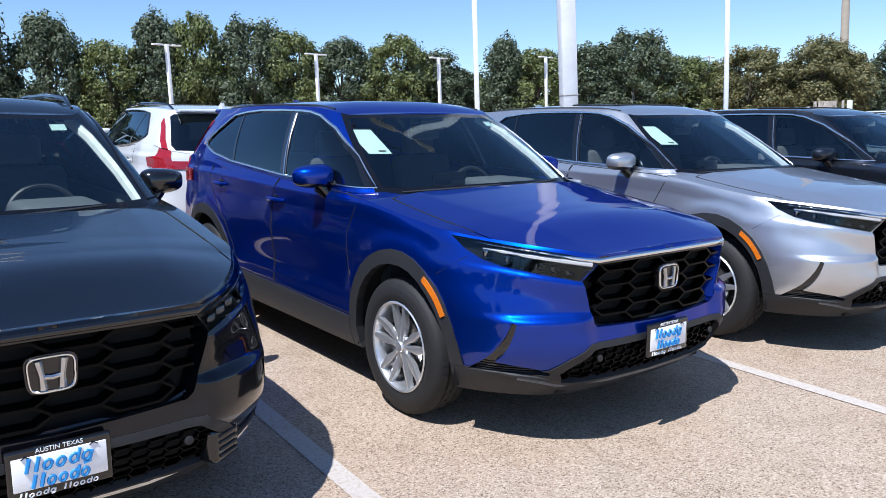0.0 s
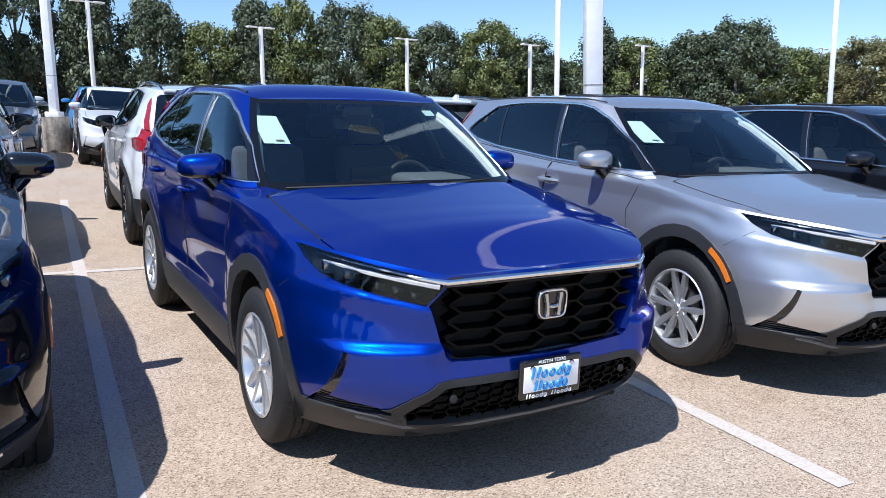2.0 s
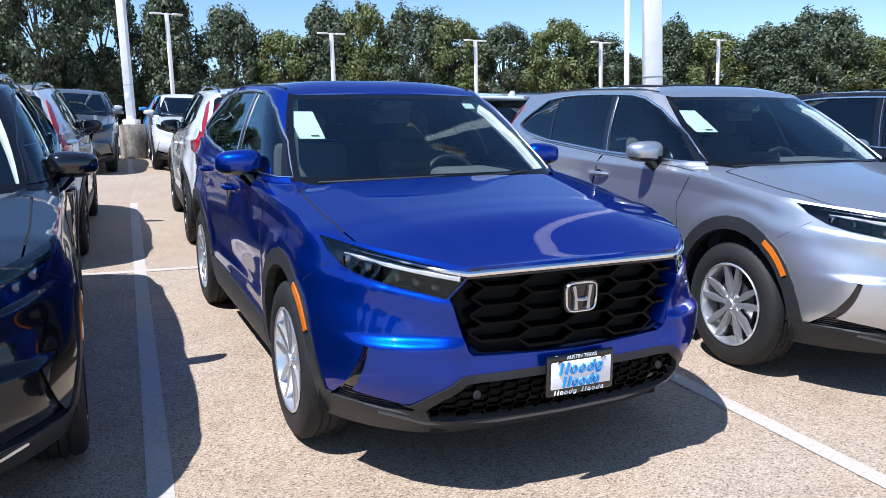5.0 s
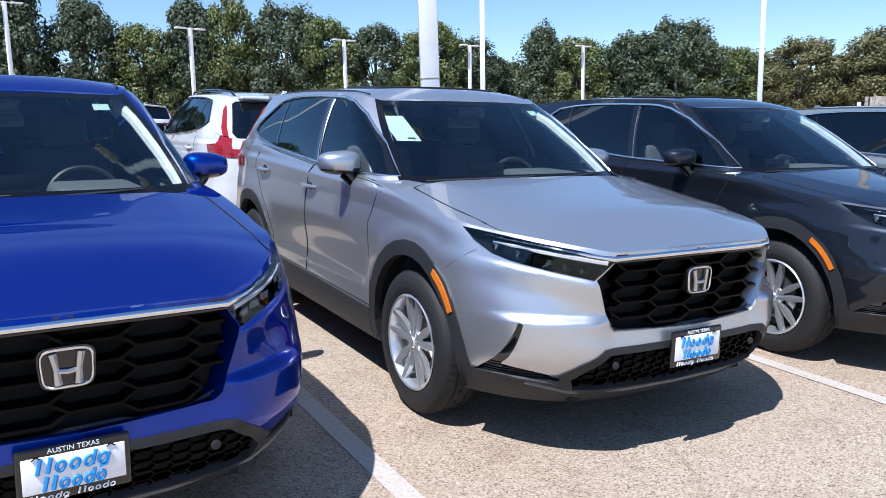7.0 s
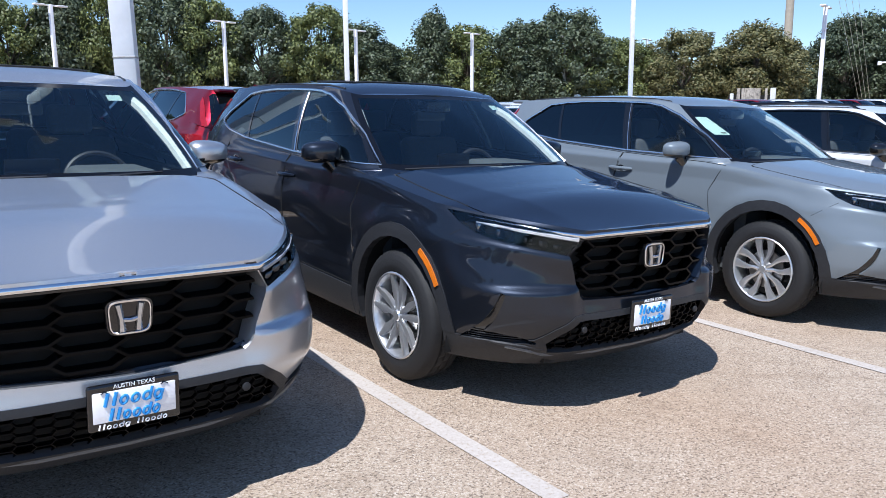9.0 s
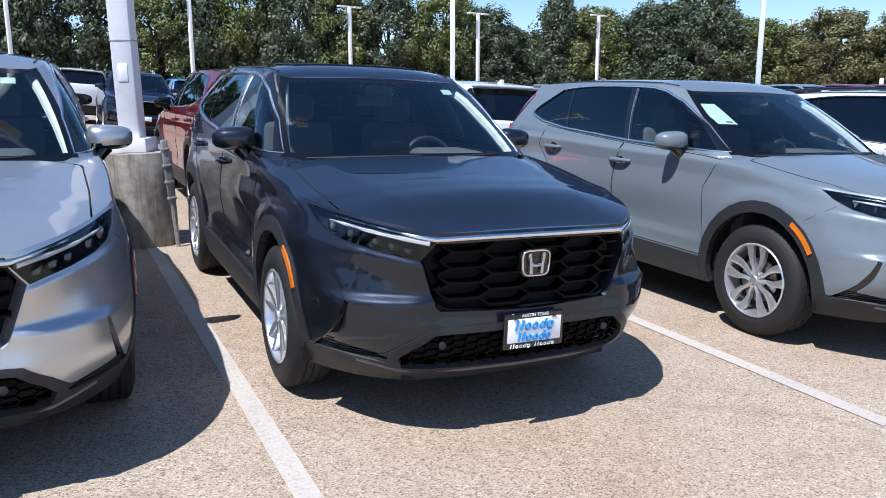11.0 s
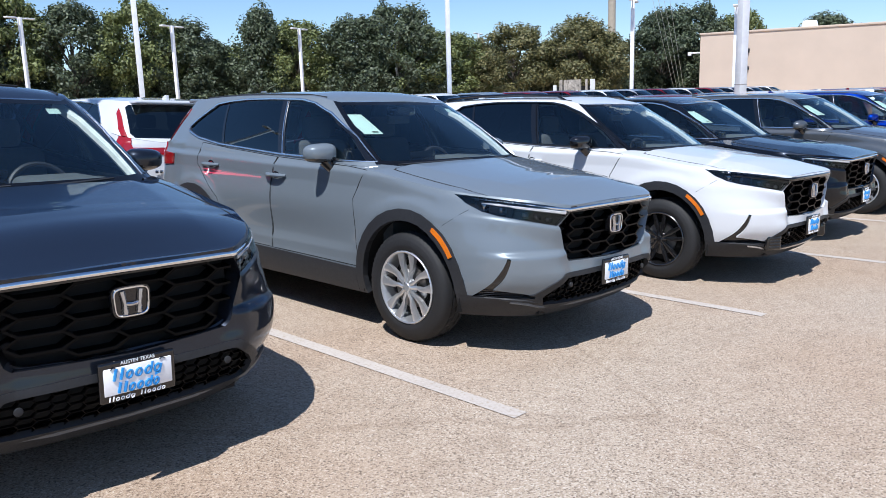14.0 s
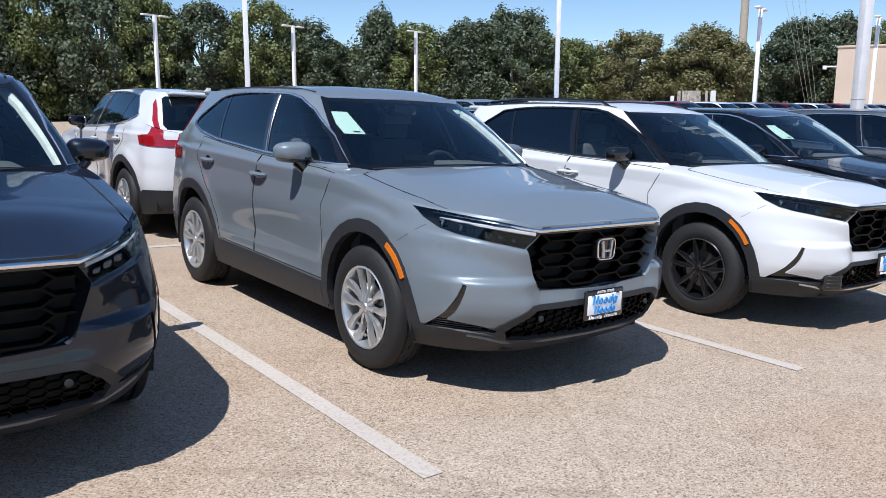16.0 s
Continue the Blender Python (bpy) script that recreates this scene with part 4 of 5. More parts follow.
            run = [(s * (p[0] - 0.045), p[1], p[2] + float(roof_crown(p[0] - 0.045, p[1], p[0], 1 - 0.045 / p[0])) + 0.001) for p in edge[int(gf * 0.955):gf + gs - 3:3]]
            part("roof_moulding", tube_bm(run, 0.008, 5), M["cladding"], car)
    # bonnet and fender tops
    ring = [LP[-1, j] for j, (q, t) in enumerate(lc) if (q == "f" and j > 1) or (q == "s" and t < 1.46)]
    cap = grid_bm(cap_rows(ring, hood_crown, 8 if far else 40))
    bmesh.ops.remove_doubles(cap, verts=[v for v in cap.verts if v.co.x < 0.03 and v.co.y < 0.05], dist=0.0025)
    cap_tree = BVHTree.FromBMesh(cap)
    hood = take(cap, cut(cap, HOOD, "top", lambda c: True))
    cowl = take(cap, cut(cap, COWL, "top", lambda c: True))
    take(cap, cut(cap, UNDER_SCREEN, "top", lambda c: True)).free()
    panel = take(hood, cut(hood, HOOD_PANEL, "top", lambda c: True))
    hood.free()
    part("hood", rim(both(panel), 0.014), paint_mat, car)
    if not far:
        # near-black tube along the hood edge, painting in the shade of its gap
        for s in (-1, 1):
            seam = []
            for x, y in ((0.771, 0.20), (0.772, 0.29), (0.777, 0.45), (0.783, 0.60), (0.786, 0.75), (0.784, 0.95), (0.781, 1.10), (0.772, 1.160), (0.74, 1.170)):
                h = cap_tree.ray_cast(Vector((x, y, 2.0)), Vector((0, 0, -1)))[0]
                if h:
                    seam.append((s * x, y, h.z - 0.0015))
            part("hood_seam", tube_bm(seam, 0.0045, 5), M["dark"], car)
    part("cowl", push(both(cowl), -0.02), M["cladding"], car, "black cowl panel below the windscreen")
    part("body", join_bm(rim(both(lower), 0.034), both(cap)), paint_mat, car)
    part("underbody", join_bm(box_bm(-0.56, 0.56, 0.15, 4.35, 0.24, 0.30), box_bm(-0.84, 0.84, 1.36, 3.14, 0.25, 0.42), box_bm(-0.55, 0.55, 0.08, 0.42, 0.245, 0.30), box_bm(-0.8, 0.8, 4.1, 4.4, 0.30, 0.42), box_bm(-0.50, 0.50, 0.12, 1.1, 0.26, 0.88), box_bm(-0.72, 0.72, 0.22, 0.40, 0.28, 0.80)), M["dark"], car)
    # roof rear edge
    sp = box_bm(-0.58, 0.58, 4.05, 4.25, 1.572, 1.609, 0.015, 2)
    part("tailgate_spoiler", sp, paint_mat, car)
    fin = prism_bm([(0.0, 0.0), (0.16, 0.0), (0.16, 0.055), (0.12, 0.06)], 0.03)
    bmesh.ops.rotate(fin, verts=fin.verts[:], cent=(0, 0, 0), matrix=Matrix.Rotation(math.pi / 2, 3, "Z"))
    bmesh.ops.translate(fin, verts=fin.verts[:], vec=(0.015, 3.72, 1.628))
    part("antenna_fin", fin, paint_mat, car)
    # lamps
    for s, h in ((1, lamp.copy()), (-1, mirrored(lamp))):
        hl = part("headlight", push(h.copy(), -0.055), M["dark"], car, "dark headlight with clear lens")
        part("lens", rim(push(h, 0.002), 0.055), M["lens"], hl)
        if far:
            continue
        guide = [on_front(x, z, -0.004) for x, z in ((0.50, 0.896), (0.60, 0.911), (0.70, 0.926), (0.77, 0.940), (0.810, 0.947))]
        part("light_guide", tube_bm([(s * p.x, p.y, p.z) for p in guide], [0.013, 0.012, 0.010, 0.008, 0.004], 6), M["led"] if not sport else M["frit"], hl, "pale light guide bar")
        for x, z, w, h in ((0.80, 0.918, 0.020, 0.026), (0.752, 0.902, 0.018, 0.022), (0.668, 0.878, 0.022, 0.018), (0.615, 0.866, 0.022, 0.017), (0.562, 0.852, 0.020, 0.015)):
            c = on_front(x, z, -0.030)
            q = box_bm(-w, w, -0.012, 0.012, -h, h, 0.009, 2)
            for v in q.verts:
                v.co = Vector((s * (c.x + v.co.x), c.y + v.co.y + 0.5 * (v.co.x if x > 0.7 else v.co.x * 0.4), c.z + v.co.z + 0.22 * v.co.x))
            part("projector", q, M["reflector"], hl)
        fin = [on_front(x, z, -0.012) for x, z in ((0.715, 0.938), (0.722, 0.905), (0.728, 0.868))]
        part("lamp_divider", tube_bm([(s * p.x, p.y, p.z) for p in fin], 0.008, 5), M["gloss_black"], hl)
    lamp.free()
    for s in (-1, 1):
        top, bot = [], []
        for a in np.linspace(0.52, 0.99, 9):
            c0 = on_side(body_tree, Y_F - 0.467 * math.cos(a), Z_ARCH + 0.467 * math.sin(a), 0.016)
            c1 = on_side(body_tree, Y_F - 0.496 * math.cos(a), Z_ARCH + 0.496 * math.sin(a), 0.016)
            top.append((s * c0.x, c0.y, c0.z))
            bot.append((s * c1.x, c1.y, c1.z))
        sheet = grid_bm(np.array([top, bot]), flip=s < 0)
        part("side_marker", rim(sheet, 0.012), M["amber"], car, "amber side marker in the wheel arch")
    # grille lattice
    sym = lambda poly: (lambda x, z: inside(poly, abs(x), z))
    part("grille", hexmesh(-0.80, 0.70, 0.548, 0.92, 0.40, 0.036, lambda x, z: front_y(x, z) + 0.012, sym([(-0.02, 0.898), (0.474, 0.892), (0.526, 0.826), (0.458, 0.616), (0.432, 0.594), (-0.02, 0.578)]), 0.06, 0.0110), M["grille_black"], car, "gloss black honeycomb grille")
    edge = [on_front(x, z, -0.032) for x, z in ((0.0, 0.575), (0.2, 0.578), (0.40, 0.588), (0.445, 0.604))]
    part("grille_frame", tube_bm([(-p.x, p.y, p.z) for p in edge[:0:-1]] + [tuple(p) for p in edge], 0.011, 6), M["gloss_black"], car)
    for s in (-1, 1):
        outer, inner = [], []
        for x, z in ((0.480, 0.893), (0.505, 0.858), (0.532, 0.818), (0.510, 0.752), (0.486, 0.682), (0.462, 0.612), (0.449, 0.599), (0.435, 0.588)):
            p = on_front(x, z, 0.001)
            outer.append((s * p.x, p.y, p.z))
            inner.append((s * (p.x - 0.034), p.y + 0.060, p.z + (0.022 if z < 0.61 else 0.004)))
        part("grille_surround", grid_bm(np.array([outer, inner]), flip=s > 0), paint_mat, car, "chamfer beside the grille in body colour")
    if not far:
        part("intake_grille", hexmesh(-0.72, 0.66, 0.325, 0.52, 0.12, 0.019, lambda x, z: front_y(x, z) + 0.016, sym(INTAKE), 0.02, 0.0035), M["grille_black"], car, "black mesh in the lower intake")
    # lower lip
    lip = [on_front(x, z, 0.004) for x, z in ((0.0, 0.286), (0.3, 0.290), (0.58, 0.306), (0.66, 0.330), (0.74, 0.345))]
    part("bumper_lip", tube_bm([(-p.x, p.y, p.z) for p in lip[:0:-1]] + [tuple(p) for p in lip], 0.013, 6), M["satin"] if sport else M["grey_plastic"], car)
    if sport:
        for s in (-1, 1):
            c = on_front(0.575, 0.38)
            bm = box_bm(-0.075, 0.075, -0.035, 0.05, -0.07, 0.07, 0.022, 3)
            bmesh.ops.rotate(bm, verts=bm.verts[:], cent=(0, 0, 0), matrix=Matrix.Rotation(s * radians(32), 3, "Z"))
            bmesh.ops.translate(bm, verts=bm.verts[:], vec=(s * 0.575, c.y + 0.010, 0.375))
            fv = part("fog_vent", bm, M["gloss_black"], car, "gloss black fog light surround with slats")
            for q in range(4):
                bm = box_bm(-0.052, 0.052, -0.042, 0.0, -0.045 + q * 0.026, -0.033 + q * 0.026, 0.003, 1)
                bmesh.ops.rotate(bm, verts=bm.verts[:], cent=(0, 0, 0), matrix=Matrix.Rotation(s * radians(32), 3, "Z"))
                bmesh.ops.translate(bm, verts=bm.verts[:], vec=(s * 0.575, c.y + 0.010, 0.375))
                part("slat", bm, M["cladding"], fv)
    if not far:
        for x in (-0.43, 0.43):
            p = on_front(x, 0.44, 0.006)
            c = cyl_bm(0.017, 0.017, -0.006, 0.006, 14, 0.003)
            bmesh.ops.rotate(c, verts=c.verts[:], cent=(0, 0, 0), matrix=Matrix.Rotation(math.pi / 2, 3, "X"))
            bmesh.ops.translate(c, verts=c.verts[:], vec=p)
            part("parking_sensor", c, M["cladding"], car)
        make_emblem(car, front_y(0, 0.79) - 0.012, 0.79)
    if plate:
        make_plate(car, front_y(0, 0.485) - 0.022, 0.485)
    # mirrors
    for s in (-1, 1):
        bm = bmesh.new()
        bmesh.ops.create_uvsphere(bm, u_segments=24, v_segments=16, radius=1)
        for v in bm.verts:
            x, y, z = v.co
            x, z = math.copysign(abs(x) ** 0.68, x), math.copysign(abs(z) ** 0.62, z)
            taper = 1 - 0.22 * (x + 1) / 2
            yy = 0.085 * y * (1 if y < 0 else 0.35)
            v.co = Vector((s * (0.956 + 0.124 * x), 1.74 + yy * 1.1 + 0.035 * (x + 1) / 2, 1.203 + 0.079 * z * taper))
        if s < 0:
            bmesh.ops.reverse_faces(bm, faces=bm.faces[:])
        lowb = [f for f in bm.faces if f.calc_center_median().z < 1.170]
        dark = take(bm, lowb)
        cap = part("mirror_cap", bm, M["gloss_black"] if sport else paint_mat, car, "door mirror cap")
        part("mirror_base", dark, M["gloss_black"], cap, "black lower half of the mirror")
        part("mirror_arm", tube_bm([(s * 0.925, 1.735, 1.150), (s * 0.895, 1.715, 1.110), (s * 0.865, 1.70, 1.075)], [0.045, 0.038, 0.035], 10), M["gloss_black"], cap)
        part("mirror_glass", box_bm(s * 0.955 - 0.10, s * 0.955 + 0.095, 1.768, 1.774, 1.145, 1.25, 0.02, 3), M["chrome"], cap)
    # wheels
    for s in (-1, 1):
        for y in (Y_F, Y_R):
            make_wheel(car, wheel_kind, wheel_mat, s, y, far)
    # wipers
    for x0, x1 in ((-0.66, -0.02), (-0.02, 0.52)):
        pts = [(x, 1.118 + 0.135 * (x / 0.7) ** 2, 1.132 + 0.02 * t) for t, x in zip(np.linspace(0, 1, 5), np.linspace(x0, x1, 5))]
        part("wiper", tube_bm(pts, [0.006, 0.009, 0.010, 0.009, 0.006], 6), M["cladding"], car)
    if rails:
        for s in (-1, 1):
            pts = [(s * 0.60, 2.15, 1.60), (s * 0.60, 2.28, 1.656), (s * 0.605, 2.8, 1.676), (s * 0.60, 3.4, 1.672), (s * 0.575, 3.85, 1.648), (s * 0.56, 3.98, 1.595)]
            part("roof_rail", tube_bm(pts, [0.010, 0.015, 0.016, 0.016, 0.015, 0.010], 8), M["gloss_black"], car, "black roof rail")
    if not far:
        make_interior(car)
    if sticker and not far:
        def on_glass(x, z):
            h = house_tree.ray_cast(Vector((abs(x), -1.0, z)), Vector((0, 1, 0)))[0]
            return Vector((x, h.y + 0.006, z))
        rows_ = [[on_glass(x, z) for x in np.linspace(-0.655, -0.53, 3)] for z in (1.335, 1.38, 1.43, 1.475)]
        st = part("price_sticker", grid_bm(np.array(rows_)), M["paper"], car, "pale paper sticker inside the windscreen")
        rows_ = [[on_glass(x, z) - Vector((0, 0.009, 0)) for x in (-0.595, -0.555)] for z in (1.348, 1.355)]
        part("sticker_print", grid_bm(np.array(rows_)), M["ink"], st)
        rows_ = [[on_glass(x, z) for x in (0.42, 0.50)] for z in (1.490, 1.520)]
        part("corner_label", grid_bm(np.array(rows_)), M["paper"], car)
    for o in car.children_recursive:
        if o.type == "MESH" and o.data.materials[0] == paint_mat:
            o.material_slots[0].link = "OBJECT"
            o.material_slots[0].material = paint_mat
            o["painted"] = 1
    return car


def repaint(car, mat, label):
    for o in car.children_recursive:
        if o.type == "MESH" and o.get("painted"):
            o.material_slots[0].material = mat
    car["label"] = label
    return car


# ---- ground ----
def soft_clamp(v, lo, hi, w=2.0):
    up = lambda d: 0.0 if d < -w else (d if d > w else (d + w) ** 2 / (4 * w))
    return v - up(v - hi) + up(lo - v)


def rise(x, y):
    """The far part of the lot stands a little higher."""
    return 0.26 * float(smooth(13, 27, x) * smooth(9, 16, y))


def ground_z(x, y):
    """The lot falls gently to one side and rises towards the back."""
    a, b = soft_clamp(x, -4, 14) / 10, soft_clamp(y, -6, 24) / 10
    return -DROP - 0.13215 * a + 0.40459 * b - 0.28063 * a * b - 0.06751 * a * a + rise(x, y)


def stand(x, y, turn=0.0, pivot=2.3):
    """A pose on the sloping lot; the pivot lies that far behind the nose."""
    h, e = ground_z(x, y + pivot) + DROP, 0.5
    gx = (ground_z(x + e, y + pivot) - ground_z(x - e, y + pivot)) / (2 * e)
    gy = (ground_z(x, y + pivot + e) - ground_z(x, y + pivot - e)) / (2 * e)
    up = Vector((-gx, -gy, 1)).normalized()
    t = radians(turn)
    ahead = Vector((-math.sin(t), math.cos(t), 0))
    ahead = (ahead - up * ahead.dot(up)).normalized()
    right = ahead.cross(up)
    m = Matrix((right, ahead, up)).transposed().to_4x4()
    return Matrix.Translation((x, y + pivot, h)) @ m @ Matrix.Translation((0, -pivot, 0))


gx_ = [-1500, -500, -150, -60, -30, -18, -12] + [-10 + 1.0 * i for i in range(31)] + [22, 24, 26, 28, 30, 45, 70, 150, 500, 1500]
gy_ = [-1500, -500, -150, -60, -30, -18, -12] + [-10 + 1.0 * i for i in range(41)] + [36, 45, 70, 150, 500, 1500]
gp = np.array([[(x, y, ground_z(x, y)) for x in gx_] for y in gy_])
tagged(part("ground", grid_bm(gp), M["ground"]), "pale tan exposed-aggregate car park paving", "paving", kind="structure")


def strip(x0, y0, x1, y1, w=0.105):
    n = max(2, int(math.hypot(x1 - x0, y1 - y0) / 0.3))
    d = Vector((y0 - y1, x1 - x0, 0)).normalized() * (w / 2)
    rows = []
    for t in np.linspace(0, 1, n):
        x, y = x0 + (x1 - x0) * t, y0 + (y1 - y0) * t
        rows.append([(x + s * d.x, y + s * d.y, ground_z(x + s * d.x, y + s * d.y) + 0.004) for s in (-1, 1)])
    return tagged(part("parking_line", grid_bm(np.array(rows)), M["marking"]), "worn white painted parking line on the paving", "marking", "parking lines", "structure")


for i in range(-2, 9):
    x = -0.07 + 2.79 * i
    strip(x, -0.50 - 0.052 * x, x, 4.86)
    strip(x, 4.96, x, 9.95)
for i in range(6):
    strip(-5.6 + 5 * i, 4.91, -0.6 + 5 * i, 4.91)
for i in range(-2, 6):
    strip(-0.07 + 2.79 * i, 15.0, -0.07 + 2.79 * i, 19.0)


# ---- parked cars ----
def without(car, *names):
    for o in list(car.children_recursive):
        if o.name.split(".")[0] in names:
            bpy.data.objects.remove(o)
    return car


front_row = "cars in the front row"
blue = make_car("suv", M["blue"], "deep blue compact SUV with silver alloy wheels, parked nose out")
blue["group"] = front_row
blue.matrix_basis = stand(1.375, 0.0, 2.97)
silver = repaint(copy_thing(blue, stand(4.063, 0.0, 0.05)), M["silver"], "bright silver compact SUV with alloy wheels, parked nose out")
graphite = without(repaint(copy_thing(blue, stand(6.644, -0.183, -0.92)), M["graphite"], "dark graphite compact SUV with alloy wheels, parked beside a pole base"), "price_sticker", "sticker_print")
plainer = make_car("suv", M["grey"], "solid light grey compact SUV with plain silver wheels", "broad", M["alloy_silver"])
plainer["group"] = front_row
plainer.matrix_basis = stand(9.721, -0.491, -0.37)
sporty = make_car("suv", M["white"], "white compact SUV with black wheels, mirrors and roof rails", "paired", M["alloy_black"], sport=True, rails=True)
sporty["group"] = front_row
without(sporty, "price_sticker", "sticker_print")
sporty.matrix_basis = stand(12.677, -0.75, -0.63)
repaint(copy_thing(sporty, stand(-1.356, 0.13, 3.0)), M["black"], "gloss black compact SUV with black grille and roof rails")
repaint(copy_thing(blue, stand(15.35, -0.45, -0.6)), M["black"], "gloss black compact SUV parked in the front row")
repaint(copy_thing(blue, stand(18.1, -0.9, -0.6)), M["urban"], "mid grey compact SUV parked in the front row")
repaint(copy_thing(blue, stand(20.9, -1.1, -0.6)), M["blue"], "deep blue compact SUV at the end of the row")


def add_sunroof(car):
    """A dark glass panel let into the front of the roof."""
    def top(x, y):
        t = (y - 2.25) / 1.75
        return 1.615 + 0.014 * math.sin(math.pi * t) - 0.015 * t * t + float(roof_crown(x, y, 0.66, abs(x) / 0.66))
    P = np.array([[(x, y, top(x, y) + 0.005) for x in np.linspace(-0.43, 0.43, 11)] for y in np.linspace(2.30, 2.86, 7)])
    roof_panel = part("sunroof", rim(grid_bm(P), 0.006), M["frit"], car, "dark glass sunroof panel")
    edge = [P[0, j] for j in range(11)] + [P[i, 10] for i in range(1, 7)] + [P[6, j] for j in range(9, -1, -1)] + [P[i, 0] for i in range(5, 0, -1)]
    part("sunroof_seal", tube_bm([tuple(p) for p in edge], 0.006, 5, closed=True), M["cladding"], roof_panel)


for c in (silver, graphite, sporty):
    add_sunroof(c)
back_row = "cars in the second row"
for x, y, src, col, words in (
        (-1.46, 4.97, sporty, "white", "white compact SUV seen from behind, with red tail lights"),
        (1.37, 5.32, sporty, "white", "white compact SUV with black roof rails, tail towards the front row"),
        (4.15, 5.10, sporty, "white", "white compact SUV parked tail to tail with the silver one"),
        (7.05, 5.10, blue, "red", "dark red compact SUV parked tail to tail with the graphite one"),
        (10.0, 5.10, blue, "white", "white compact SUV parked tail to tail with the light grey one"),
        (12.8, 5.2, blue, "white", "white compact SUV in the second row"),
        (15.6, 5.2, blue, "urban", "grey compact SUV in the second row"),
        (18.4, 5.2, sporty, "black", "black compact SUV in the second row")):
    c = repaint(copy_thing(src, stand(x, y, 180)), M[col], words)
    c["group"] = back_row
    for o in c.children:
        if o.name.startswith("mirror_cap"):
            o.material_slots[0].link = "OBJECT"
            o.material_slots[0].material = M["gloss_black"]
    without(c, "wheel_nut", "slat", "parking_sensor", "emblem_mark", "star_clip", "vent_slat", "bumper_trim", "bumper_seam", "projector", "light_guide", "blue_mark_upper", "blue_mark_lower", "white_mark", "place_name", "wheel_spokes", "corner_label", "lamp_divider", "sensor_housing", "sticker_print", "hood_seam", "brake_disc", "wiper", "grille_surround", "intake_grille", "roof_moulding")
far_car = make_car("suv", M["white"], "white SUV parked across the lane", far=True)
far_car["group"] = "cars across the lane"
without(far_car, "grille_surround", "corner_vent", "side_marker", "wiper", "mirror_arm", "mirror_glass", "mirror_base", "arch_liner", "blue_mark_upper", "blue_mark_lower", "white_mark", "place_name", "star_clip")
far_car.matrix_basis = stand(1.32, 15.2, 0)
rnd = random.Random(4)
spots = [(-1.25, 14.5, 0, "urban"), (6.95, 18.3, 0, "graphite"), (1.3, 20.4, 180, "sky_blue"), (-1.3, 20.2, 180, "white"), (5.7, 23.6, 180, "white"), (9.2, 24.5, 180, "sky_blue"), (-4.2, 14.8, 0, "black"), (-4.1, 5.0, 180, "silver")]
for i in range(17):
    spots.append((13.0 + 2.85 * i, 15.2, 0, rnd.choice(("white", "silver", "red", "graphite", "grey", "blue"))))
    spots.append((24.0 + 2.85 * i, 4.9 if i > 1 else 5.0, 180, rnd.choice(("white", "silver", "red", "graphite", "black"))))
    if i % 2:
        spots.append((20.0 + 2.85 * i, 22.0, 0, rnd.choice(("white", "silver", "red", "graphite", "sky_blue"))))
WORDS = {"urban": "grey", "graphite": "dark grey", "sky_blue": "bright blue", "white": "white", "black": "black", "silver": "silver", "red": "dark red", "grey": "light grey", "blue": "deep blue"}
for x, y, turn, col in spots:
    c = repaint(copy_thing(far_car, stand(x, y, turn)), M[col], WORDS[col] + " SUV parked further back in the lot")
    c["group"] = "cars across the lane"


# ---- light poles ----
def make_pole(x, y, h, base=True, heads=2, turn=0.0, w=0.19):
    e = thing("street_lamp", "white square steel light pole with flat lamp heads", "street lamp", "car park light poles")
    zb = 0.86 if base else 0.0
    if base:
        b = cyl_bm(0.335, 0.33, -0.3, zb, 40, 0.012)
        part("concrete_base", b, M["concrete"], e, "weathered round concrete pole base")
        part("base_plate", box_bm(-0.17, 0.17, -0.17, 0.17, zb, zb + 0.13, 0.01), M["white_paint"], e)
    part("pole", box_bm(-w / 2, w / 2, -w / 2, w / 2, zb if base else -1.2, h, 0.012), M["white_paint"], e)
    part("strap", box_bm(-w / 2 - 0.004, w / 2 + 0.004, -w / 2 - 0.004, w / 2 + 0.004, 1.86, 1.875, 0.002), M["galv"], e, "steel strap round the pole")
    part("hand_hole_cover", box_bm(-0.045, 0.045, -w / 2 - 0.008, -w / 2 + 0.01, 1.5, 1.66, 0.006), M["white_paint"], e)
    part("cross_arm", box_bm(-0.45, 0.45, -0.04, 0.04, h - 0.10, h - 0.02, 0.01), M["white_paint"], e)
    for s in (-1, 1):
        bm = box_bm(s * 0.75 - 0.36, s * 0.75 + 0.36, -0.17, 0.17, h - 0.10, h + 0.0, 0.03, 2)
        hd = part("lamp_head", bm, M["white_paint"], e, "flat white lamp head")
        part("lamp_panel", box_bm(s * 0.75 - 0.28, s * 0.75 + 0.28, -0.12, 0.12, h - 0.112, h - 0.10), M["lamp_glass"], hd)
    e.matrix_basis = pose(x, y, ground_z(x, y) - rise(x, y), 0, 0, turn)
    return e


near = make_pole(5.44, 4.74, 9.0, True)
near.matrix_basis = pose(5.46, 4.74, ground_z(5.46, 4.74), 0, -1.0, -25)
for x, y in ((0.06, 19.5), (19.6, 25.8), (35.3, 24.5), (23.255, 4.327)):
    copy_thing(near, pose(x, y, ground_z(x, y) - rise(x, y), 0, 0, -25))
slim = make_pole(14.05, 53.9, 8.2, False, w=0.22, turn=20)
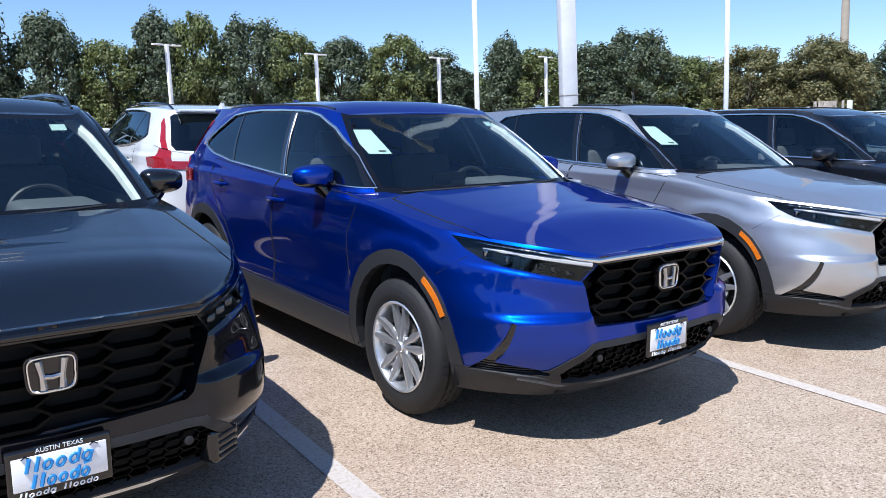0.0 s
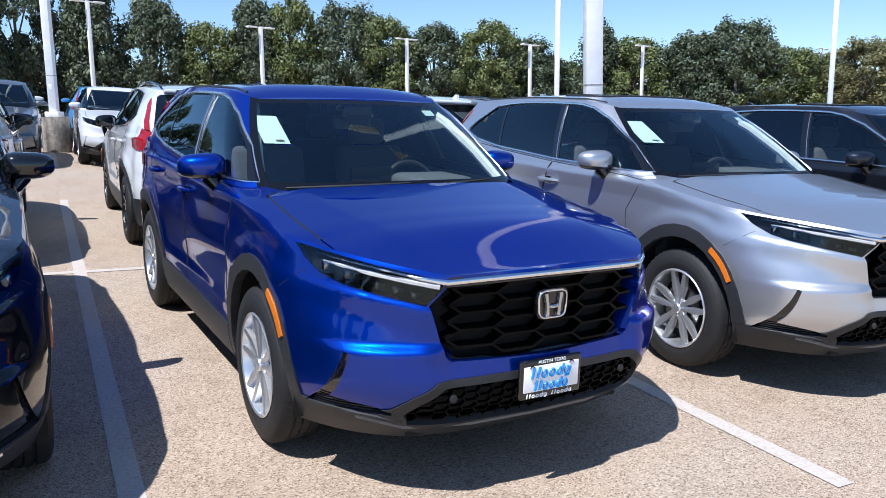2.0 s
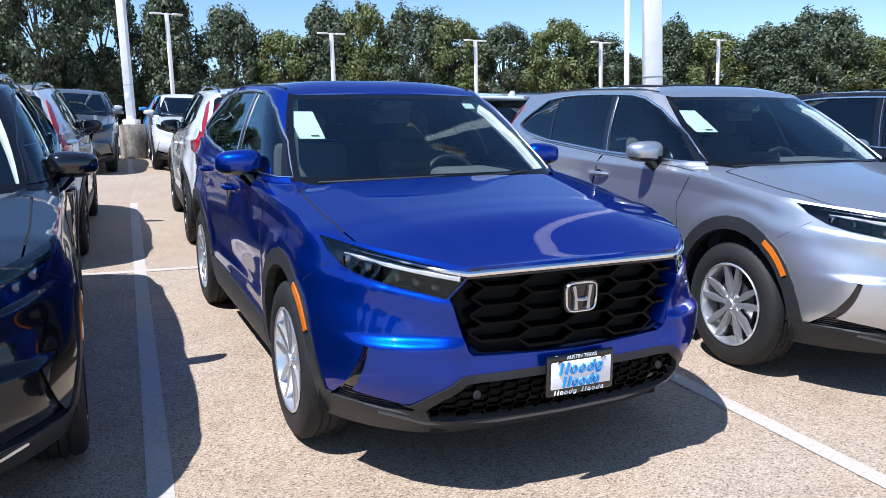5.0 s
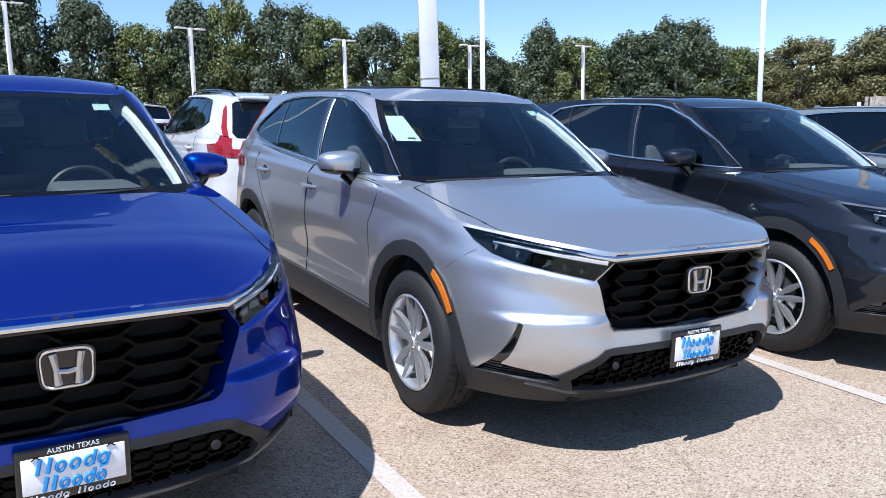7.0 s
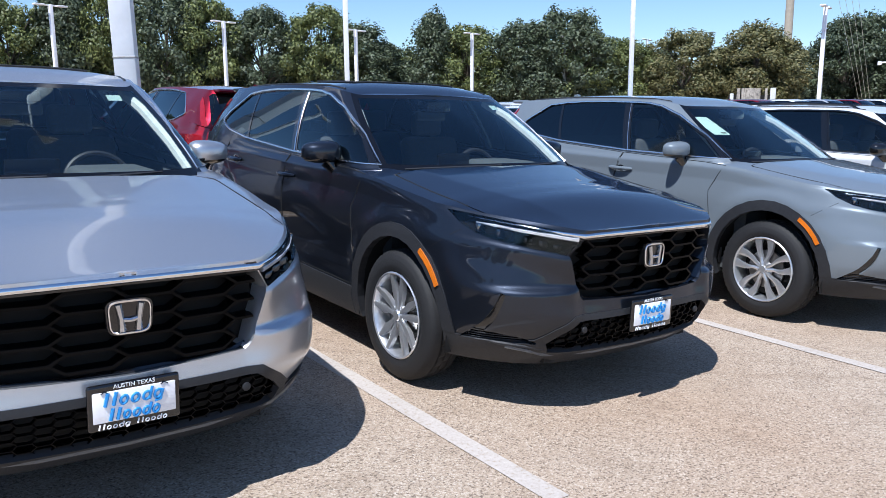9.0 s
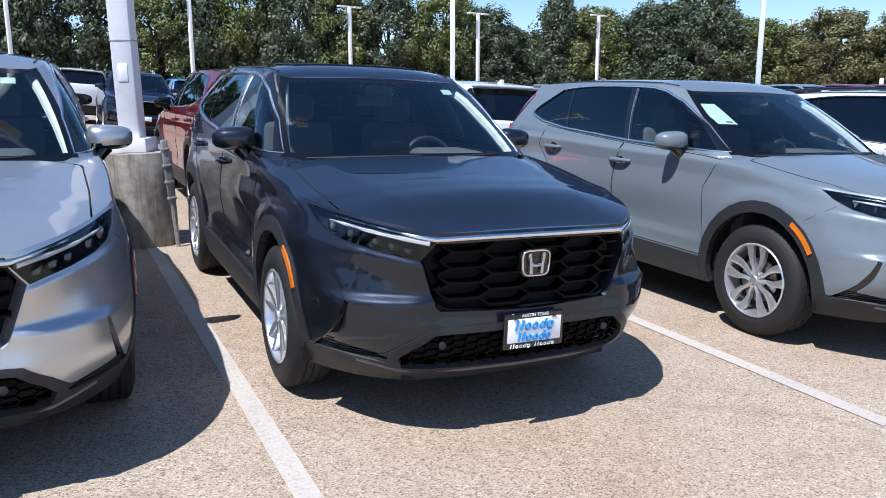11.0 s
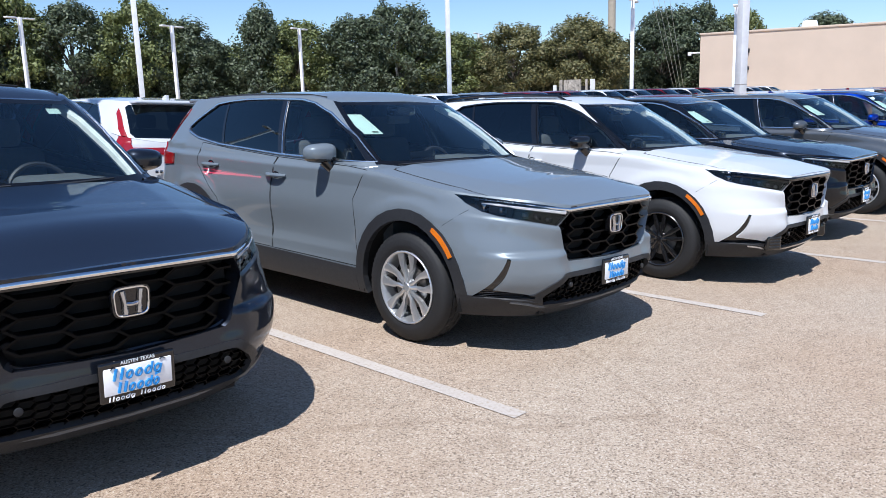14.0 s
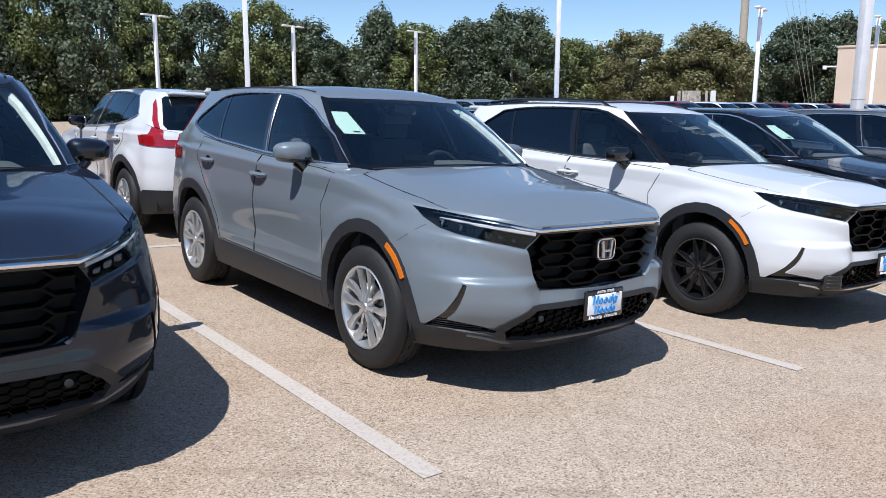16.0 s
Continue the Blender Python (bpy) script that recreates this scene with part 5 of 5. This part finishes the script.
for x, y, h in ((3.1, 55.5, 8.6), (26.3, 56.2, 8.1), (35.3, 52.1, 7.6), (46.2, 51.3, 7.8), (55.9, 50.0, 7.8), (69.3, 51.7, 8.3), (50.2, 22.7, 7.4), (-8.0, 57.0, 8.9), (59.1, 20.0, 7.3)):
    c = copy_thing(slim, pose(x, y, ground_z(x, y) - rise(x, y) + h - 8.2, 0, 0, 20))
# conduit standing beside the concrete base
cd = thing("conduit_post", "rusty perforated steel post leaning on the concrete base", "post")
part("post", tube_bm([(0, 0, -0.1), (0.0, 0, 0.5)], 0.022, 8), M["galv"], cd)
part("upper_post", box_bm(-0.03, 0.03, -0.02, 0.02, 0.42, 1.0, 0.004), M["galv"], cd)
for q in range(4):
    part("bracket", box_bm(-0.04, 0.04, -0.028, 0.028, 0.45 + q * 0.15, 0.475 + q * 0.15, 0.004), M["galv"], cd)
cd.matrix_basis = pose(5.74, 4.42, ground_z(5.74, 4.42), 0, -4, 10)


# ---- trees ----
def tree(seed, leaf, spread, shape):
    """Trunk, limbs and a crown of many small leaf sprays in uneven clumps, about 10 m tall."""
    r = random.Random(seed)
    e = thing("tree", "tall broadleaf tree with a dense uneven crown", "tree", "trees behind the car park")
    clumps = []
    for i in range(150):
        z = r.uniform(0.9, 9.7)
        t = (z - 0.9) / 8.8
        rad = spread * shape(t) * math.sqrt(r.uniform(0.15, 1.0)) * r.uniform(0.85, 1.08)
        a = r.uniform(0, 2 * math.pi)
        clumps.append(Vector((rad * math.cos(a), rad * math.sin(a), z)))
    # shoots that break the outline
    for i in range(16):
        a, t = r.uniform(0, 2 * math.pi), r.uniform(0.55, 1.0)
        rad = spread * shape(t) * r.uniform(0.3, 1.0)
        clumps.append(Vector((rad * math.cos(a), rad * math.sin(a), 0.9 + 8.8 * t + r.uniform(0.5, 1.1))))
    wood = tube_bm([(0, 0, -0.5), (0.05, 0, 1.2), (0.1, 0.05, 2.6), (0.05, 0, 5.0), (0, 0, 8.0)], [0.30, 0.24, 0.20, 0.14, 0.05], 8)
    for c in clumps[::9]:
        z0 = max(1.2, c.z * 0.55)
        tube_bm([(0, 0, z0), (c.x * 0.5, c.y * 0.5, (z0 + c.z) / 2 + 0.2), tuple(c)], [0.08, 0.05, 0.02], 5, wood)
    part("trunk", wood, M["bark"], e)
    vs, fs = [], []
    for q, c in enumerate(clumps):
        shoot = q >= 150
        cr = r.uniform(0.35, 0.6) if shoot else r.uniform(0.5, 1.15)
        for k in range(45 if shoot else 150):
            d = Vector((r.gauss(0, 1), r.gauss(0, 1), r.gauss(0, 1.6 if shoot else 0.8)))
            d = d.normalized() * cr * (r.random() ** 0.4)
            p = c + d
            n = (d.normalized() + Vector((r.uniform(-0.8, 0.8), r.uniform(-0.8, 0.8), r.uniform(-0.2, 1.0)))).normalized()
            u = n.orthogonal().normalized()
            u = Matrix.Rotation(r.uniform(0, 6.28), 3, n) @ u
            w = n.cross(u)
            s = r.uniform(0.085, 0.18)
            b = len(vs)
            vs += [p - u * s, p + w * s * 0.6, p + u * s * 1.1, p - w * s * 0.6]
            fs.append((b, b + 1, b + 2, b + 3))
    me = bpy.data.meshes.new("crown")
    me.from_pydata([tuple(v) for v in vs], [], fs)
    me.materials.append(leaf)
    cr = new("crown", me)
    cr.parent = e
    return e


dome = lambda t: max(0.12, math.sin(math.pi * min(1, 0.16 + 0.80 * t)) ** 0.6)
spire = lambda t: max(0.10, (1 - t) ** 0.6 * 0.95 + 0.05)
kinds = [tree(1, M["leaf_dark"], 3.9, dome), tree(2, M["leaf_mid"], 4.1, dome), tree(3, M["leaf_dark"], 3.6, spire), tree(4, M["leaf_olive"], 4.4, dome), tree(5, M["leaf_dark"], 4.2, dome)]
TREES = [(-18, 73, 13.5, 0), (-11.3, 74.5, 14.0, 4), (-6.3, 72, 14.4, 0), (-1.5, 75.3, 13.6, 4), (4.2, 74.0, 13.4, 2), (9.5, 74.7, 12.6, 0), (14.2, 73.7, 10.8, 1), (18.1, 72.8, 13.6, 2), (21.8, 73.5, 13.5, 1), (26.3, 70.2, 12.4, 4), (29.8, 68.8, 11.2, 1)]
TREES += [(33.9, 66.8, 10.4, 0), (38.6, 64.2, 10.6, 1), (41.8, 63.5, 9.3, 4), (44.4, 62.5, 7.8, 2), (47.2, 58.4, 10.3, 2), (50.2, 57.0, 8.9, 1), (53.4, 52.7, 9.1, 0), (56.2, 50.1, 10.1, 4), (59.0, 50.0, 8.4, 1)]
TREES += [(63.2, 49.5, 7.8, 1), (66.7, 45.0, 8.3, 3), (70.5, 39.9, 8.7, 3), (73.5, 41.0, 8.0, 0), (80.0, 36.5, 9.6, 0), (84.0, 35.0, 10.3, 4), (90.0, 33.0, 9.8, 1), (96.0, 26.0, 9.2, 0)]
# trees to the side, mirrored in glass and paint
TREES += [(-44 - 5 * (i % 2), 52 - 8.5 * i, 10.5 + 1.5 * (i % 3), (i * 2) % 5) for i in range(11)]
used = set()
for i, (x, y, h, kd) in enumerate(TREES):
    m = pose(x, y, ground_z(x, y) - rise(x, y), 0, 0, i * 77) @ Matrix.Diagonal((1.0 + 0.04 * (i % 5), 0.95, h * (1.06 if x < 5 else 0.98 if x < 26 else 1.02) / 10.2, 1))
    if kd in used:
        c = copy_thing(kinds[kd], pose(0, 0, 0))
        c.matrix_basis = m
    else:
        used.add(kd)
        kinds[kd].matrix_basis = m
# low hedge line that closes the view under the crowns
for i in range(22):
    x, y = -24 + 5.6 * i, 0
    y = 80 - 0.0075 * max(0, x + 10) ** 2 * 0.62
    c = copy_thing(kinds[(i * 2) % 5], pose(0, 0, 0))
    c.matrix_basis = pose(x, y + 3, ground_z(x, y) - 1.2, 0, 0, i * 51) @ Matrix.Diagonal((1.1, 1.0, 0.82, 1))
    c["label"] = "lower dense tree standing behind the taller ones"


# ---- building ----
bd = thing("building", "plain beige stucco flat-roofed building beyond the lot", "building")
wall = box_bm(0, 34, 0, 20, -0.8, 6.55)
part("wall", wall, M["stucco"], bd)
part("parapet", box_bm(-0.08, 34.08, -0.08, 20.08, 6.55, 6.72, 0.02), M["stucco"], bd)
for z in (5.1, 3.6):
    part("wall_lamp", join_bm(box_bm(3.8, 4.15, -0.25, 0.0, z, z + 0.09, 0.02), box_bm(4.0, 4.12, -0.12, 0.0, z - 0.30 * (z / 5.1), z, 0.02)), M["cladding"], bd)
rc = cyl_bm(0.75, 0.55, 6.7, 7.4, 20, 0.05, centre=(8.5, 3.0))
part("roof_vent", rc, M["white_paint"], bd)
part("roof_unit", box_bm(19, 24, 2, 6, 6.7, 7.9, 0.05), M["galv"], bd)
part("camera_bracket", join_bm(box_bm(-0.9, 0.0, -0.1, 0.0, 5.0, 5.12, 0.02), cyl_bm(0.16, 0.16, 4.85, 5.15, 12, centre=(-0.9, -0.05))), M["white_paint"], bd)
bd.matrix_basis = pose(73.1, 29.2, -0.3, 0, 0, -75.5)
mono = thing("utility_mast", "tall tan tapered utility mast behind the trees", "mast")
part("shaft", cyl_bm(0.55, 0.40, -0.5, 34, 20), M["tan_paint"], mono)
mono.matrix_basis = pose(99.3, 54.2, -0.3)
guy = thing("guy_wire", "slack steel guy wires with a yellow guard", "cable")
for q in range(4):
    part("wire", tube_bm([(q * 0.25, 0, 0.2), (-3.0 + q * 0.55, 0, 12)], 0.016, 5), M["wire"], guy)
guy.matrix_basis = pose(76.0, 32.6, -0.3, 0, 0, -60)
en = thing("screen_enclosure", "grey panelled yard enclosure under the trees", "enclosure")
for q, (a, w) in enumerate(((0.0, 0.25), (0.45, 0.22), (0.75, 1.25), (2.28, 0.18), (2.62, 0.36))):
    part("screen_panel", box_bm(a, a + w, -0.05, 0.05, -0.5, 2.75 if q else 2.4, 0.02), M["lamp_glass"] if q in (0, 4) else M["concrete"], en)
part("rear_panel", box_bm(-0.1, 3.0, 0.9, 1.0, -0.5, 2.3), M["dark"], en)
en.matrix_basis = pose(53.0, 30.7, -0.25, 0, 0, -55.5)
